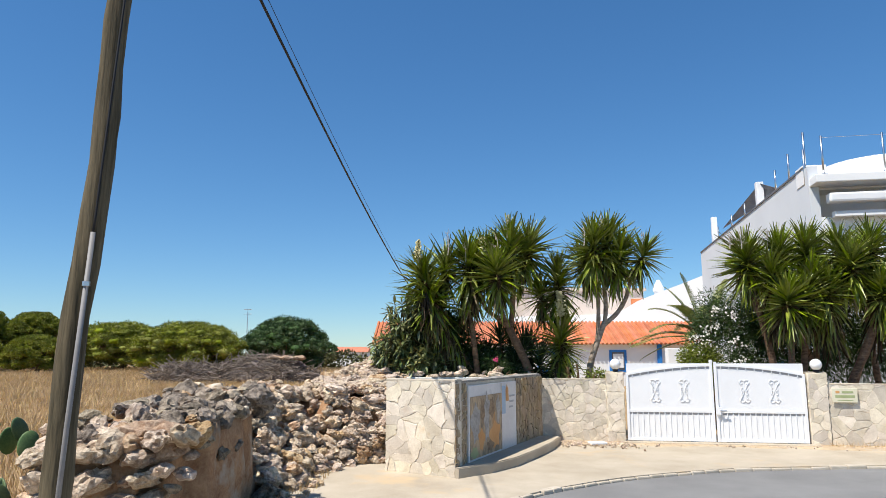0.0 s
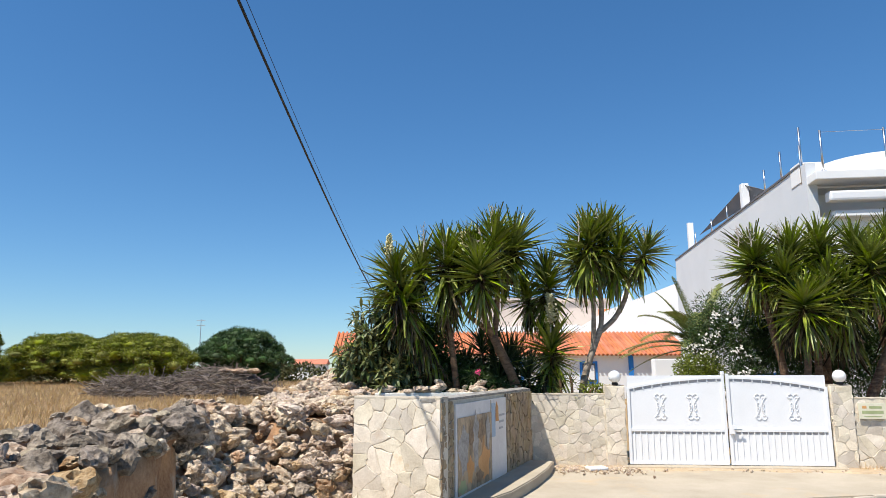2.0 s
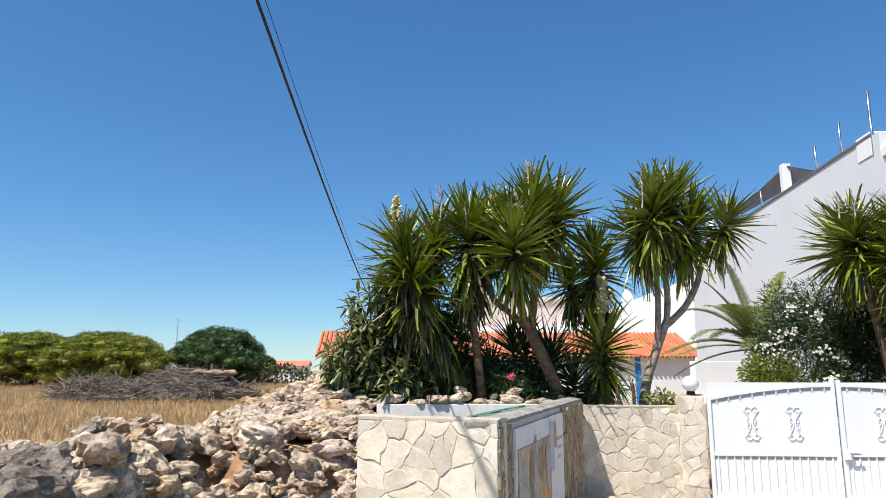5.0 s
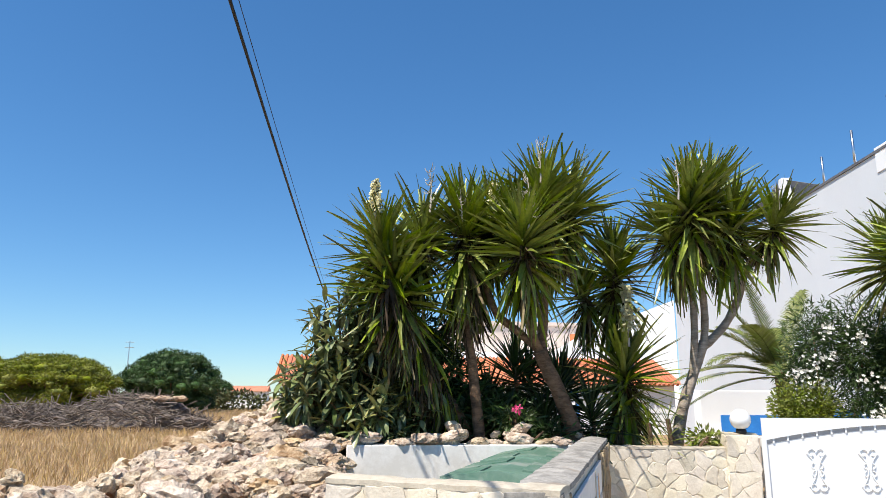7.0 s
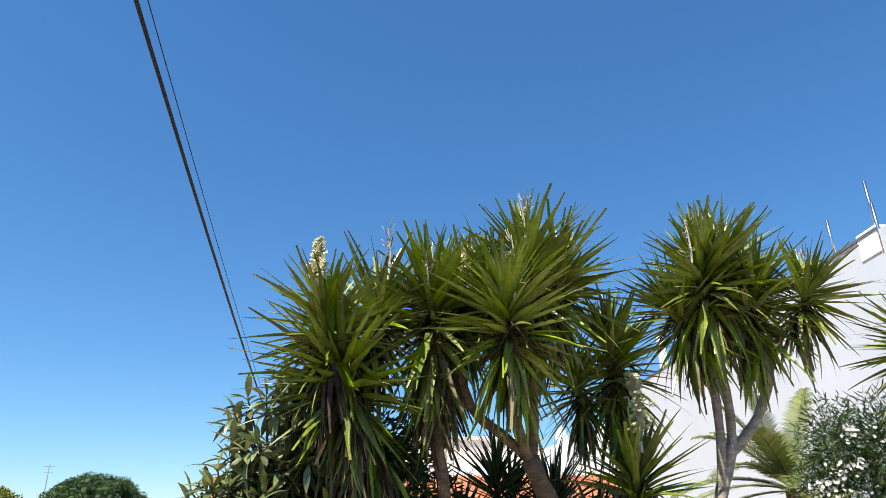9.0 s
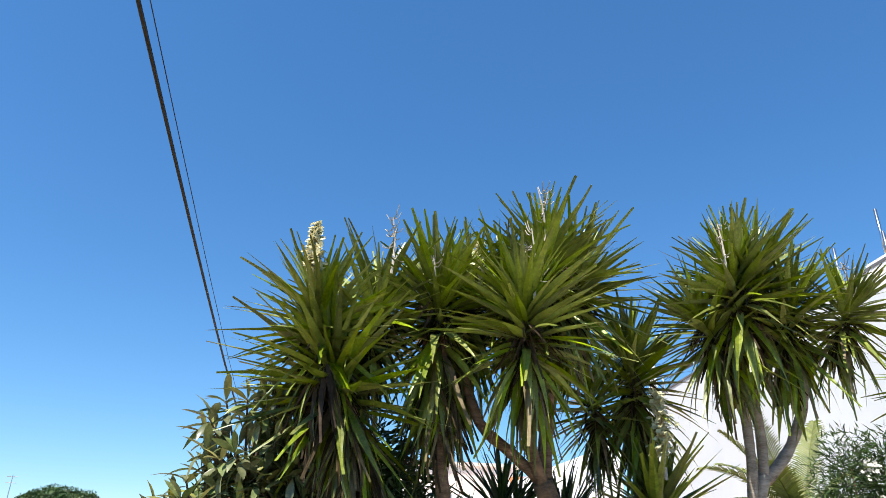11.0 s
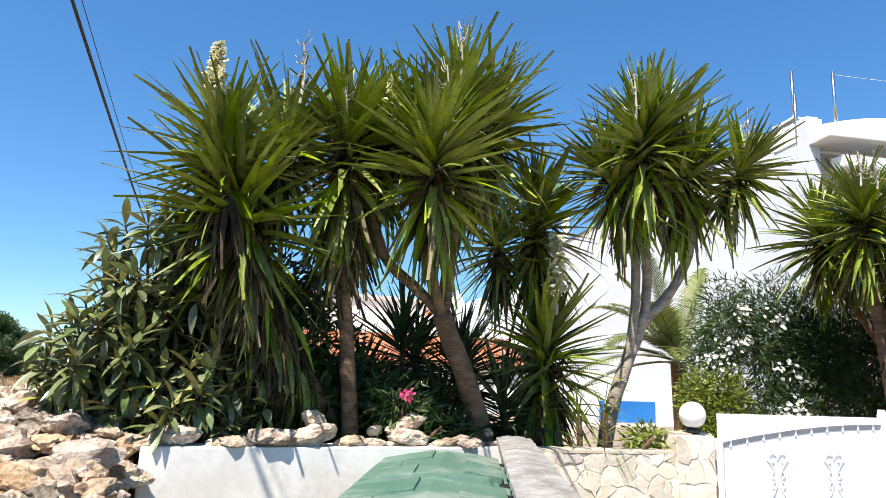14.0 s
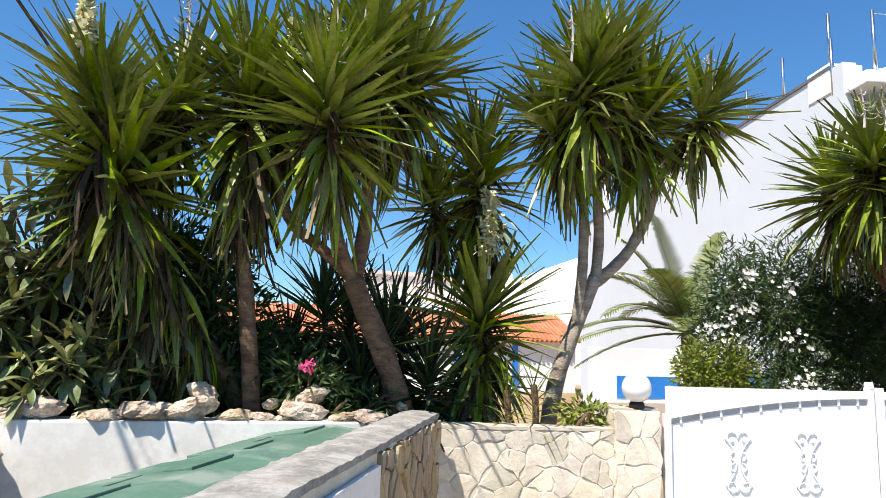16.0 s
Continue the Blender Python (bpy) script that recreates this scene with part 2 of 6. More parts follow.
def boxed(x0, x1, y0, y1, z0, z1, bevel=0.0, m=None):
    bm = bmesh.new()
    box(bm, x0, x1, y0, y1, z0, z1, m)
    if bevel:
        bmesh.ops.bevel(bm, geom=bm.edges[:], offset=bevel, segments=2, affect="EDGES", profile=0.6)
    bmesh.ops.recalc_face_normals(bm, faces=bm.faces[:])
    return bm


def tube(bm, pts, radii, sides=8, cap=True, wob=0.0):
    """A tapered tube along pts."""
    rings = []
    pts = [Vector(p) for p in pts]
    up = Vector((0.13, 0.2, 0.97))
    for i, p in enumerate(pts):
        d = (pts[min(i + 1, len(pts) - 1)] - pts[max(i - 1, 0)]).normalized()
        if abs(d.dot(up)) > 0.95:
            up = Vector((1, 0, 0.1)).normalized()
        a = d.cross(up).normalized()
        b = d.cross(a)
        r = radii[i] if isinstance(radii, (list, tuple)) else radii
        ring = []
        for k in range(sides):
            t = 2 * math.pi * k / sides
            rr = r * (1 + (noise.noise((p * 3 + Vector((k * 0.7, 0, 0)))) * wob if wob else 0))
            ring.append(bm.verts.new(p + a * math.cos(t) * rr + b * math.sin(t) * rr))
        rings.append(ring)
    for r0, r1 in zip(rings, rings[1:]):
        for k in range(sides):
            bm.faces.new((r0[k], r0[(k + 1) % sides], r1[(k + 1) % sides], r1[k]))
    if cap:
        bm.faces.new(rings[0][::-1])
        bm.faces.new(rings[-1])
    return rings


def bend(p0, p1, sag=(0, 0, 0), n=6):
    p0, p1, s = Vector(p0), Vector(p1), Vector(sag)
    return [p0.lerp(p1, i / n) + s * 4 * (i / n) * (1 - i / n) for i in range(n + 1)]


def frame_at(p, xdir):
    """A local frame: x along xdir on the ground, z up, y to the left of x."""
    x = Vector((xdir[0], xdir[1], 0)).normalized()
    y = Vector((-x.y, x.x, 0))
    return Matrix(((x.x, y.x, 0, p[0]), (x.y, y.y, 0, p[1]), (0, 0, 1, p[2] if len(p) > 2 else 0), (0, 0, 0, 1)))


def quads(name, vs, fs, mat, parent=None, label="", smooth=False):
    me = bpy.data.meshes.new(name)
    me.from_pydata([tuple(v) for v in vs], [], fs)
    if smooth:
        me.polygons.foreach_set("use_smooth", [True] * len(me.polygons))
    for mm in (mat if isinstance(mat, (list, tuple)) else [mat]):
        me.materials.append(mm)
    ob = new(name, me)
    ob.parent = parent
    return tagged(ob, label) if label else ob


def cells(w, h, size, rng, aspect=1.25, jitter=0.82):
    """Voronoi cells over a w x h rectangle, as lists of 2D points."""
    nx, nz = max(1, round(w / (size * aspect))), max(1, round(h / size))
    sites = []
    for j in range(-1, nz + 1):
        for i in range(-1, nx + 1):
            if rng.random() < 0.2:
                continue
            sites.append(((i + 0.5 + (0.5 if j % 2 else 0) - 0.25 + rng.uniform(-jitter, jitter)) * w / nx, (j + 0.5 + rng.uniform(-jitter, jitter)) * h / nz))
    out = []
    for a in sites:
        poly = [(0, 0), (w, 0), (w, h), (0, h)]
        for b in sites:
            if a is b or abs(a[0] - b[0]) > 4 * size * aspect or abs(a[1] - b[1]) > 4 * size:
                continue
            mx, mz, dx, dz = (a[0] + b[0]) / 2, (a[1] + b[1]) / 2, b[0] - a[0], b[1] - a[1]
            res = []
            for k in range(len(poly)):
                p, q = poly[k], poly[(k + 1) % len(poly)]
                sp, sq = (p[0] - mx) * dx + (p[1] - mz) * dz, (q[0] - mx) * dx + (q[1] - mz) * dz
                if sp <= 0:
                    res.append(p)
                if (sp < 0 < sq) or (sq < 0 < sp):
                    t = sp / (sp - sq)
                    res.append((p[0] + (q[0] - p[0]) * t, p[1] + (q[1] - p[1]) * t))
            poly = res
            if len(poly) < 3:
                break
        if len(poly) >= 3:
            area = 0.5 * abs(sum(poly[k][0] * poly[(k + 1) % len(poly)][1] - poly[(k + 1) % len(poly)][0] * poly[k][1] for k in range(len(poly))))
            if area > size * size * 0.03:
                out.append(poly)
    return out


def cladding(parent, m, w, h, size, seed, mat, gap=0.0034, proud=0.0070, top=None, aspect=1.25, name="stone"):
    """Irregular flat stones on the face x 0..w, z 0..h of the frame m (outwards is -y)."""
    rng = random.Random(seed)
    for poly in cells(w, h, size, rng, aspect):
        cx, cz = sum(p[0] for p in poly) / len(poly), sum(p[1] for p in poly) / len(poly)
        # finer, slightly wavy outline
        pts = []
        for k in range(len(poly)):
            p, q = poly[k], poly[(k + 1) % len(poly)]
            ln = math.hypot(q[0] - p[0], q[1] - p[1])
            if ln < 0.012:
                continue
            pts.append((p[0] + rng.uniform(-.006, .006), p[1] + rng.uniform(-.006, .006)))
            if ln > 0.09:
                for f in ((0.33, 0.67) if ln > 0.13 else (0.5,)):
                    pts.append((p[0] + (q[0] - p[0]) * f + rng.uniform(-.016, .016), p[1] + (q[1] - p[1]) * f + rng.uniform(-.016, .016)))
        if len(pts) < 3:
            continue
        if top:
            pts = [(x, min(z, top(x))) for x, z in pts]
        d = proud * rng.uniform(0.6, 1.35)
        tx, tz = rng.uniform(-.03, .03), rng.uniform(-.03, .03)
        gap_here = gap * rng.choice((0.3, 0.6, 1.0, 1.8))

        def at(p, inset, y):
            ux, uz = p[0] - cx, p[1] - cz
            r = math.hypot(ux, uz) or 1
            s = max(0.0, 1 - inset / r)
            return (ux * s, y + (tx * ux + tz * uz if y < -0.005 else 0), uz * s)
        n = len(pts)
        vs = [at(p, gap_here, 0.004) for p in pts] + [at(p, gap_here + rng.uniform(0, 0.004), -d * 0.85) for p in pts] + [at(p, gap_here + rng.uniform(0.004, 0.011), -d * rng.uniform(0.95, 1.25)) for p in pts]
        vs.append((rng.uniform(-.02, .02), -d * rng.uniform(1.0, 1.5), rng.uniform(-.02, .02)))
        fs = [(2 * n + k, 2 * n + (k + 1) % n, 3 * n) for k in range(n)]
        for k in range(n):
            k2 = (k + 1) % n
            fs += [(k, k2, n + k2, n + k), (n + k, n + k2, 2 * n + k2, 2 * n + k)]
        me = bpy.data.meshes.new(name)
        me.from_pydata(vs, [], fs)
        me.materials.append(mat)
        piece(name, me, parent, m @ Matrix.Translation((cx, 0, cz)))


def rock_mesh(name, seed, mat, sub=2, rough=0.35, flat=0.7):
    bm = bmesh.new()
    bmesh.ops.create_icosphere(bm, subdivisions=sub, radius=0.5)
    o = Vector((seed * 7.13, seed * 3.7, seed * 1.9))
    for v in bm.verts:
        c = v.co.normalized()
        # chopped facets and pits
        r = 0.5 * (1 + rough * noise.noise(c * 1.3 + o) + 0.5 * rough * noise.noise(c * 3.1 + o) + 0.5 * rough * noise.noise(c * 5.0 + o) + 0.22 * rough * noise.noise(c * 12.0 + o) - 0.35 * rough * abs(noise.noise(c * 11.0 + o)))
        p = c * r
        for k in range(5):
            d = Vector((math.sin(seed * 3.1 + k * 2.4), math.cos(seed * 1.7 + k * 1.9), math.sin(seed * 0.9 + k * 4.1))).normalized()
            e = p.dot(d) - 0.41
            if e > 0:
                p -= d * e * 0.45
        v.co = Vector((p.x * 1.2, p.y, p.z * flat))
    me = bpy.data.meshes.new(name)
    bm.to_mesh(me)
    bm.free()
    me.materials.append(mat)
    return me


def strew(name, items, meshes, parent, limit=300, near=None, stuff_label="", fill=None):
    """items: (place, size, euler). The first `limit` become pieces, the rest one joined mesh."""
    rng = random.Random(5)
    if near:
        items = sorted(items, key=near)
    vs, fs, mi = [], [], []
    mats = []
    for i, (p, s, e, which) in enumerate(items):
        me = meshes[which % len(meshes)]
        m = Matrix.LocRotScale(Vector(p), Euler(e), Vector(s) if isinstance(s, (tuple, list)) else Vector((s, s, s)))
        if i < limit:
            piece(name, me, parent, m)
        else:
            me = (fill or meshes)[which % len(meshes)]
            k = len(vs)
            vs += [tuple(m @ v.co) for v in me.vertices]
            fs += [tuple(k + j for j in p2.vertices) for p2 in me.polygons]
            if me.materials[0] not in mats:
                mats.append(me.materials[0])
            mi += [mats.index(me.materials[0])] * len(me.polygons)
    if vs:
        ob = quads(name + "_fill", vs, fs, mats, parent)
        ob.data.polygons.foreach_set("material_index", mi)
        tagged(ob, stuff_label, kind="stuff")


# ---- ground, road, pavement ----
KERB = [(30, 11.0), (18, 11.3), (12, 11.35), (9.2, 11.3), (7.1, 11.2), (5.8, 11.1), (4.5, 10.9), (3.5, 10.55), (2.56, 10.1), (1.72, 9.5), (1.11, 8.95), (0.45, 8.1), (-0.1, 7.0),
        (-0.5, 5.5), (-0.9, 3.0), (-1.2, 0.0), (-1.5, -6.0), (-1.8, -20.0)]


def smooth_line(pts, n=4):
    out = []
    for i in range(len(pts) - 1):
        p0, p1, p2, p3 = (Vector((*pts[max(0, min(len(pts) - 1, i + k))], 0)) for k in (-1, 0, 1, 2))
        for j in range(n):
            t = j / n
            out.append(0.5 * ((2 * p1) + (p2 - p0) * t + (2 * p0 - 5 * p1 + 4 * p2 - p3) * t * t + (3 * p1 - p0 - 3 * p2 + p3) * t ** 3))
    out.append(Vector((*pts[-1], 0)))
    return out


KL = smooth_line(KERB)


def road_side(x, y):
    """True on the road's side of the kerb line."""
    best, side = 1e9, False
    for a, b in zip(KL[::2], KL[2::2]):
        dx, dy = b.x - a.x, b.y - a.y
        t = max(0, min(1, ((x - a.x) * dx + (y - a.y) * dy) / (dx * dx + dy * dy)))
        d = (x - a.x - t * dx) ** 2 + (y - a.y - t * dy) ** 2
        if d < best:
            best, side = d, (dx * (y - a.y) - dy * (x - a.x)) > 0
    return side


def build_ground():
    xs = sorted({*[-1500, -600, -250, -120, -70, -45], *[x * 1.0 for x in range(-32, 33)], *[45, 70, 120, 250, 600, 1500]})
    ys = sorted({*[-600, -200, -60], *[y * 1.0 for y in range(-24, 62)], *[70, 80, 100, 130, 200, 400, 900, 2500]})
    vs, fs = [], []
    for y in ys:
        for x in xs:
            z = -0.06 + (0.06 * noise.noise((x * 0.25, y * 0.25, 0)) if x < -4 else 0)
            if -40 < x < 40 and -30 < y < 20 and road_side(x, y):
                z = -0.35
            if -3 < x < 12 and 8 < y < 14:
                z = min(z, -0.35)
            vs.append((x, y, z))
    n = len(xs)
    for j in range(len(ys) - 1):
        for i in range(n - 1):
            fs.append((j * n + i, j * n + i + 1, (j + 1) * n + i + 1, (j + 1) * n + i))
    tagged(quads("ground", vs, fs, M["earth"], smooth=True), "dry ochre earth of the open field", "ground", kind="structure")
    # road: from the kerb line out to the far side
    vs, fs = [], []
    for p in KL:
        for k in range(8):
            q = p.lerp(Vector((16, -10, 0)), k / 7)
            vs.append((q.x, q.y, -0.105 - 0.06 * k / 7))
    for i in range(len(KL) - 1):
        for k in range(7):
            fs.append((i * 8 + k, i * 8 + k + 1, (i + 1) * 8 + k + 1, (i + 1) * 8 + k))
    tagged(quads("road", vs, fs, M["asphalt"]), "worn grey asphalt road in a bend", "road", kind="structure")
    # pavement between kerb and walls
    inner = [(30, 9.7), (18, 11.5), (12, 12.5), (8, 13.2), (5, 13.7), (3.5, 13.95), (2.3, 14.0), (1.9, 13.8), (0.4, 10.3), (-0.7, 10.9), (-0.8, 11.9), (-1.5, 12.0), (-2.3, 11.9), (-2.6, 9.5), (-2.6, 7.0),
             (-3.2, 5.0), (-3.4, 2.0), (-3.5, -6.0), (-3.6, -20.0)]
    il = [Vector((*p, 0)) for p in inner]
    seg = [0.0]
    for a, b in zip(il, il[1:]):
        seg.append(seg[-1] + (b - a).length)
    bm = bmesh.new()
    outer_v = [bm.verts.new((p.x, p.y, -0.055)) for p in KL]
    inner_v = [bm.verts.new((p.x, p.y, 0.0)) for p in il]
    f = bm.faces.new(outer_v + inner_v[::-1])
    bmesh.ops.triangulate(bm, faces=[f])
    low = [bm.verts.new((p.x, p.y, -0.2)) for p in KL]
    for i in range(len(KL) - 1):
        bm.faces.new((outer_v[i], low[i], low[i + 1], outer_v[i + 1]))
    for fc in bm.faces:
        if fc.normal.z < -0.3:
            fc.normal_flip()
    tagged(mesh_ob("pavement", bm, M["paving"]), "pale sandy concrete pavement, dusty and cracked", "pavement", kind="structure")
    # kerb stones
    kerb = thing("kerb", "low worn kerb of pale stones along the road", "kerb", kind="structure")
    rng = random.Random(3)
    run = [p for p in KL if p.y > -4 and p.x < 14]
    for a, b in zip(run, run[1:]):
        d = b - a
        cnt = max(1, round(d.length / rng.uniform(0.3, 1.2)))
        for i in range(cnt):
            p = a.lerp(b, (i + 0.5) / cnt)
            ln = d.length / cnt - 0.012
            bm = boxed(-ln / 2, ln / 2, -0.055 - rng.uniform(0, .03), 0.05, -0.24, -0.052 + rng.uniform(-.025, .006), 0.018)
            part("kerb_stone", bm, M["kerb"], kerb).matrix_basis = frame_at((p.x, p.y, 0), (d.x, d.y)) @ pose(0, 0, 0, rng.uniform(-2, 2), rng.uniform(-1, 1), rng.uniform(-2, 2))


build_ground()

# ---- boundary wall, gate, bin enclosure ----
WALL_DIR = Vector((3.59, -0.58, 0)).normalized()
GL, GR = Vector((3.62, 13.73, 0)), Vector((6.95, 13.19, 0))


def on_wall(s):
    """A place on the front of the boundary wall, s metres along from the gate's hinge side."""
    return GL + WALL_DIR * s


def stone_wall(name, p0, p1, height, thick, size, seed, label, cap_over=0.0, back=True, base=0.0, ends=True):
    """A mortared wall from p0 to p1 with its face to the right of that way; stones on the face."""
    d = Vector((p1[0] - p0[0], p1[1] - p0[1], 0))
    ob = mesh_ob(name, boxed(0, d.length, 0, thick, base - 0.25, height, 0.01), M["mortar"])
    ob.matrix_basis = frame_at((p0[0], p0[1], 0), d)
    tagged(ob, label, "wall", kind="structure")
    cladding(ob, Matrix.Translation((0, 0, base - 0.02)), d.length, height - base + 0.02, size, seed, M["clad"])
    return ob


def rough_cap(parent, L, thick, z, seed, h=0.05, over=0.03, mat="coping"):
    """An uneven strip of mortar and small stones along a wall's top."""
    rng = random.Random(seed)
    n = max(4, int(L / 0.055))
    bm = bmesh.new()
    rings = []
    for i in range(n + 1):
        x = L * i / n
        o = [over * rng.uniform(0.2, 1.2) for _ in range(2)]
        t = h * rng.uniform(0.8, 1.08)
        rings.append([bm.verts.new(v) for v in ((x, -o[0], z), (x, -o[0] * 0.8, z + t * 0.7), (x, thick * 0.3, z + t), (x, thick * 0.7, z + t * rng.uniform(0.85, 1.1)), (x, thick + o[1] * .8, z + t * .7), (x, thick + o[1], z))])
    for a, b in zip(rings, rings[1:]):
        for k in range(5):
            bm.faces.new((a[k], a[k + 1], b[k + 1], b[k]))
        bm.faces.new((a[5], a[0], b[0], b[5]))
    bm.faces.new(rings[0])
    bm.faces.new(rings[-1][::-1])
    bmesh.ops.recalc_face_normals(bm, faces=bm.faces[:])
    return part("coping", bm, M[mat], parent, "rough worn concrete coping")


EFL, EFR, EBR, EBL = Vector((-0.85, 10.36, 0)), Vector((0.17, 9.78, 0)), Vector((1.97, 13.86, 0)), Vector((-0.74, 13.93, 0))
EH = 1.33


def build_enclosure():
    front = stone_wall("enclosure_wall_front", EFL, EFR, EH - 0.03, 0.2, 0.155, 11, "low wall of pale irregular stone cladding round the bins")
    rough_cap(front, (EFR - EFL).length, 0.2, EH - 0.031, 1, 0.035, 0.008)
    d = EBR - EFR
    L = d.length
    side = mesh_ob("enclosure_wall_side", boxed(0.24, L - 0.02, 0.0, 0.2, -0.25, EH - 0.05, 0.008), M["mortar"])
    side.matrix_basis = frame_at(EFR, d)
    tagged(side, "shaded stone-clad wall beside the road, with a faded picture panel", "wall", kind="structure")
    rough_cap(side, L - 0.02, 0.24, EH - 0.05, 2, 0.042, 0.010, "coping_grey")
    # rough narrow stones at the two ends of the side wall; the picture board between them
    # riven stone is also browner than the cladding: this side's shade put into colour
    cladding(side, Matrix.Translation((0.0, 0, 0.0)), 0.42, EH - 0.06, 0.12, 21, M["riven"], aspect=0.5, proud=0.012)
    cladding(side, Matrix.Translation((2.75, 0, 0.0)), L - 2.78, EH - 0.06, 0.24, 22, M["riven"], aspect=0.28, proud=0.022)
    F = frame_at(EFR, d)
    panel = thing("picture_panel", "faded white board with an ochre painted picture, peeling, on the wall", "panel", F)
    part("board", boxed(0.45, 2.72, -0.028, -0.004, 0.12, EH - 0.10, 0.004), M["picture_board"], panel)
    part("picture", boxed(0.50, 1.92, -0.036, -0.029, 0.16, EH - 0.27), M["picture"], panel, "faded ochre and grey picture")
    part("blue_shape", boxed(1.94, 2.12, -0.034, -0.029, EH - 0.62, EH - 0.16, 0.0), M["pale_blue"], panel)
    bm = bmesh.new()
    v = [bm.verts.new(p) for p in ((2.14, -0.033, EH - 0.42), (2.30, -0.033, EH - 0.42), (2.28, -0.033, EH - 0.22), (2.2, -0.033, EH - 0.14), (2.14, -0.033, EH - 0.24))]
    bm.faces.new(v)
    part("orange_shape", bm, M["orange"], panel)
    # faded painted shapes: centre along and up, half width and height, paint
    rng = random.Random(23)
    for k, (cx, cz, rx, rz, mt) in enumerate(((0.72, 0.66, 0.19, 0.28, "picture_grey"), (1.20, 0.72, 0.13, 0.36, "picture_grey"), (1.58, 0.42, 0.24, 0.20, "orange"), (0.95, 0.40, 0.13, 0.16, "orange"), (0.66, 0.25, 0.15, 0.08, "sign_green"),
                                             (1.42, 0.86, 0.14, 0.15, "picture_brown"), (1.0, 0.84, 0.09, 0.18, "picture_brown"), (1.72, 0.80, 0.10, 0.22, "picture_grey"), (1.32, 0.28, 0.16, 0.08, "picture_brown"))):
        bm = bmesh.new()
        ph = rng.uniform(0, 6)
        vv = [bm.verts.new((cx + rx * math.cos(i * 0.2618) * (1 + 0.28 * math.sin(3 * i * 0.2618 + ph)), -0.0375 - 0.0006 * k, cz + rz * math.sin(i * 0.2618) * (1 + 0.18 * math.sin(5 * i * 0.2618 + ph)))) for i in range(24)]
        bm.faces.new(vv)
        part("painted_shape", bm, M[mt], panel)
    for k in range(3):
        part("text_bar", boxed(2.34, 2.62 - 0.05 * k, -0.033, -0.029, EH - 0.36 - 0.09 * k, EH - 0.33 - 0.09 * k), M["shadow_gap"], panel)
    part("seam", boxed(1.9, 1.93, -0.034, -0.0285, 0.13, EH - 0.11), M["mortar"], panel)
    # plinth along the side wall
    bm = bmesh.new()
    low = [(-0.02, -0.06), (0.6, -0.34), (1.3, -0.48), (2.4, -0.52), (3.4, -0.50), (4.25, -0.42), (4.25, 0.0), (-0.02, 0.0)]
    b0 = [bm.verts.new((x, y, -0.15)) for x, y in low]
    b1 = [bm.verts.new((x, y, 0.13)) for x, y in low]
    bm.faces.new(b1)
    for i in range(len(low)):
        bm.faces.new((b0[i], b0[(i + 1) % len(low)], b1[(i + 1) % len(low)], b1[i]))
    bmesh.ops.recalc_face_normals(bm, faces=bm.faces[:])
    bmesh.ops.bevel(bm, geom=[e for e in bm.edges if e.calc_length() > 0.3], offset=0.015, segments=2, affect="EDGES")
    pl = mesh_ob("plinth", bm, M["paving"])
    pl.matrix_basis = F
    tagged(pl, "low concrete plinth at the foot of the wall", "plinth", kind="structure")
    # back wall, plastered inside
    db = EBR - EBL
    back = mesh_ob("enclosure_wall_back", boxed(0, db.length - 0.02, 0, 0.28, -0.25, EH - 0.09, 0.012), M["plaster"])
    back.matrix_basis = frame_at(EBL, db)
    tagged(back, "low back wall with stained white plaster", "wall", kind="structure")
    # floor slab
    bm = bmesh.new()
    f = [bm.verts.new((p.x, p.y, 0.02)) for p in (EFL + Vector((0.05, 0.1, 0)), EFR + Vector((0, 0.2, 0)), EBR, EBL)]
    bm.faces.new(f)
    tagged(mesh_ob("enclosure_floor", bm, M["paving"]), "dusty concrete floor under the bins", "floor", kind="structure")
    # rocks laid on the back wall
    rng = random.Random(8)
    x = -0.35
    rocks = [rock_mesh("rock", 40 + k, M["rock"], 3, 0.3, 0.6) for k in range(6)]
    while x < db.length - 0.05:
        s = rng.choice((0.10, 0.13, 0.17, 0.21, 0.27))
        h = s * rng.uniform(0.5, 0.75)
        ob = new("rock", rocks[rng.randrange(6)])
        ob.matrix_basis = frame_at(EBL, db) @ Matrix.LocRotScale(Vector((x, 0.12 + rng.uniform(-.03, .05), EH - 0.12 + h * 0.45)), Euler((rng.uniform(-.3, .3), rng.uniform(-.2, .2), rng.uniform(-.6, .6))), Vector((s * 1.15, s * 1.0, h * 1.35)))
        tagged(ob, "pale loose limestone rock lying on the wall", "rock", "rocks on the wall")
        if rng.random() < 0.5:
            o2 = new("rock", rocks[rng.randrange(6)])
            o2.matrix_basis = frame_at(EBL, db) @ Matrix.LocRotScale(Vector((x + 0.05, 0.34, EH - 0.06 + h * 0.6)), Euler((0.2, 0.4, rng.uniform(0, 3))), Vector((s * 0.8, s * 0.7, h * 1.3)))
            tagged(o2, "pale loose limestone rock lying on the wall", "rock", "rocks on the wall")
        x += s * 1.02


build_enclosure()


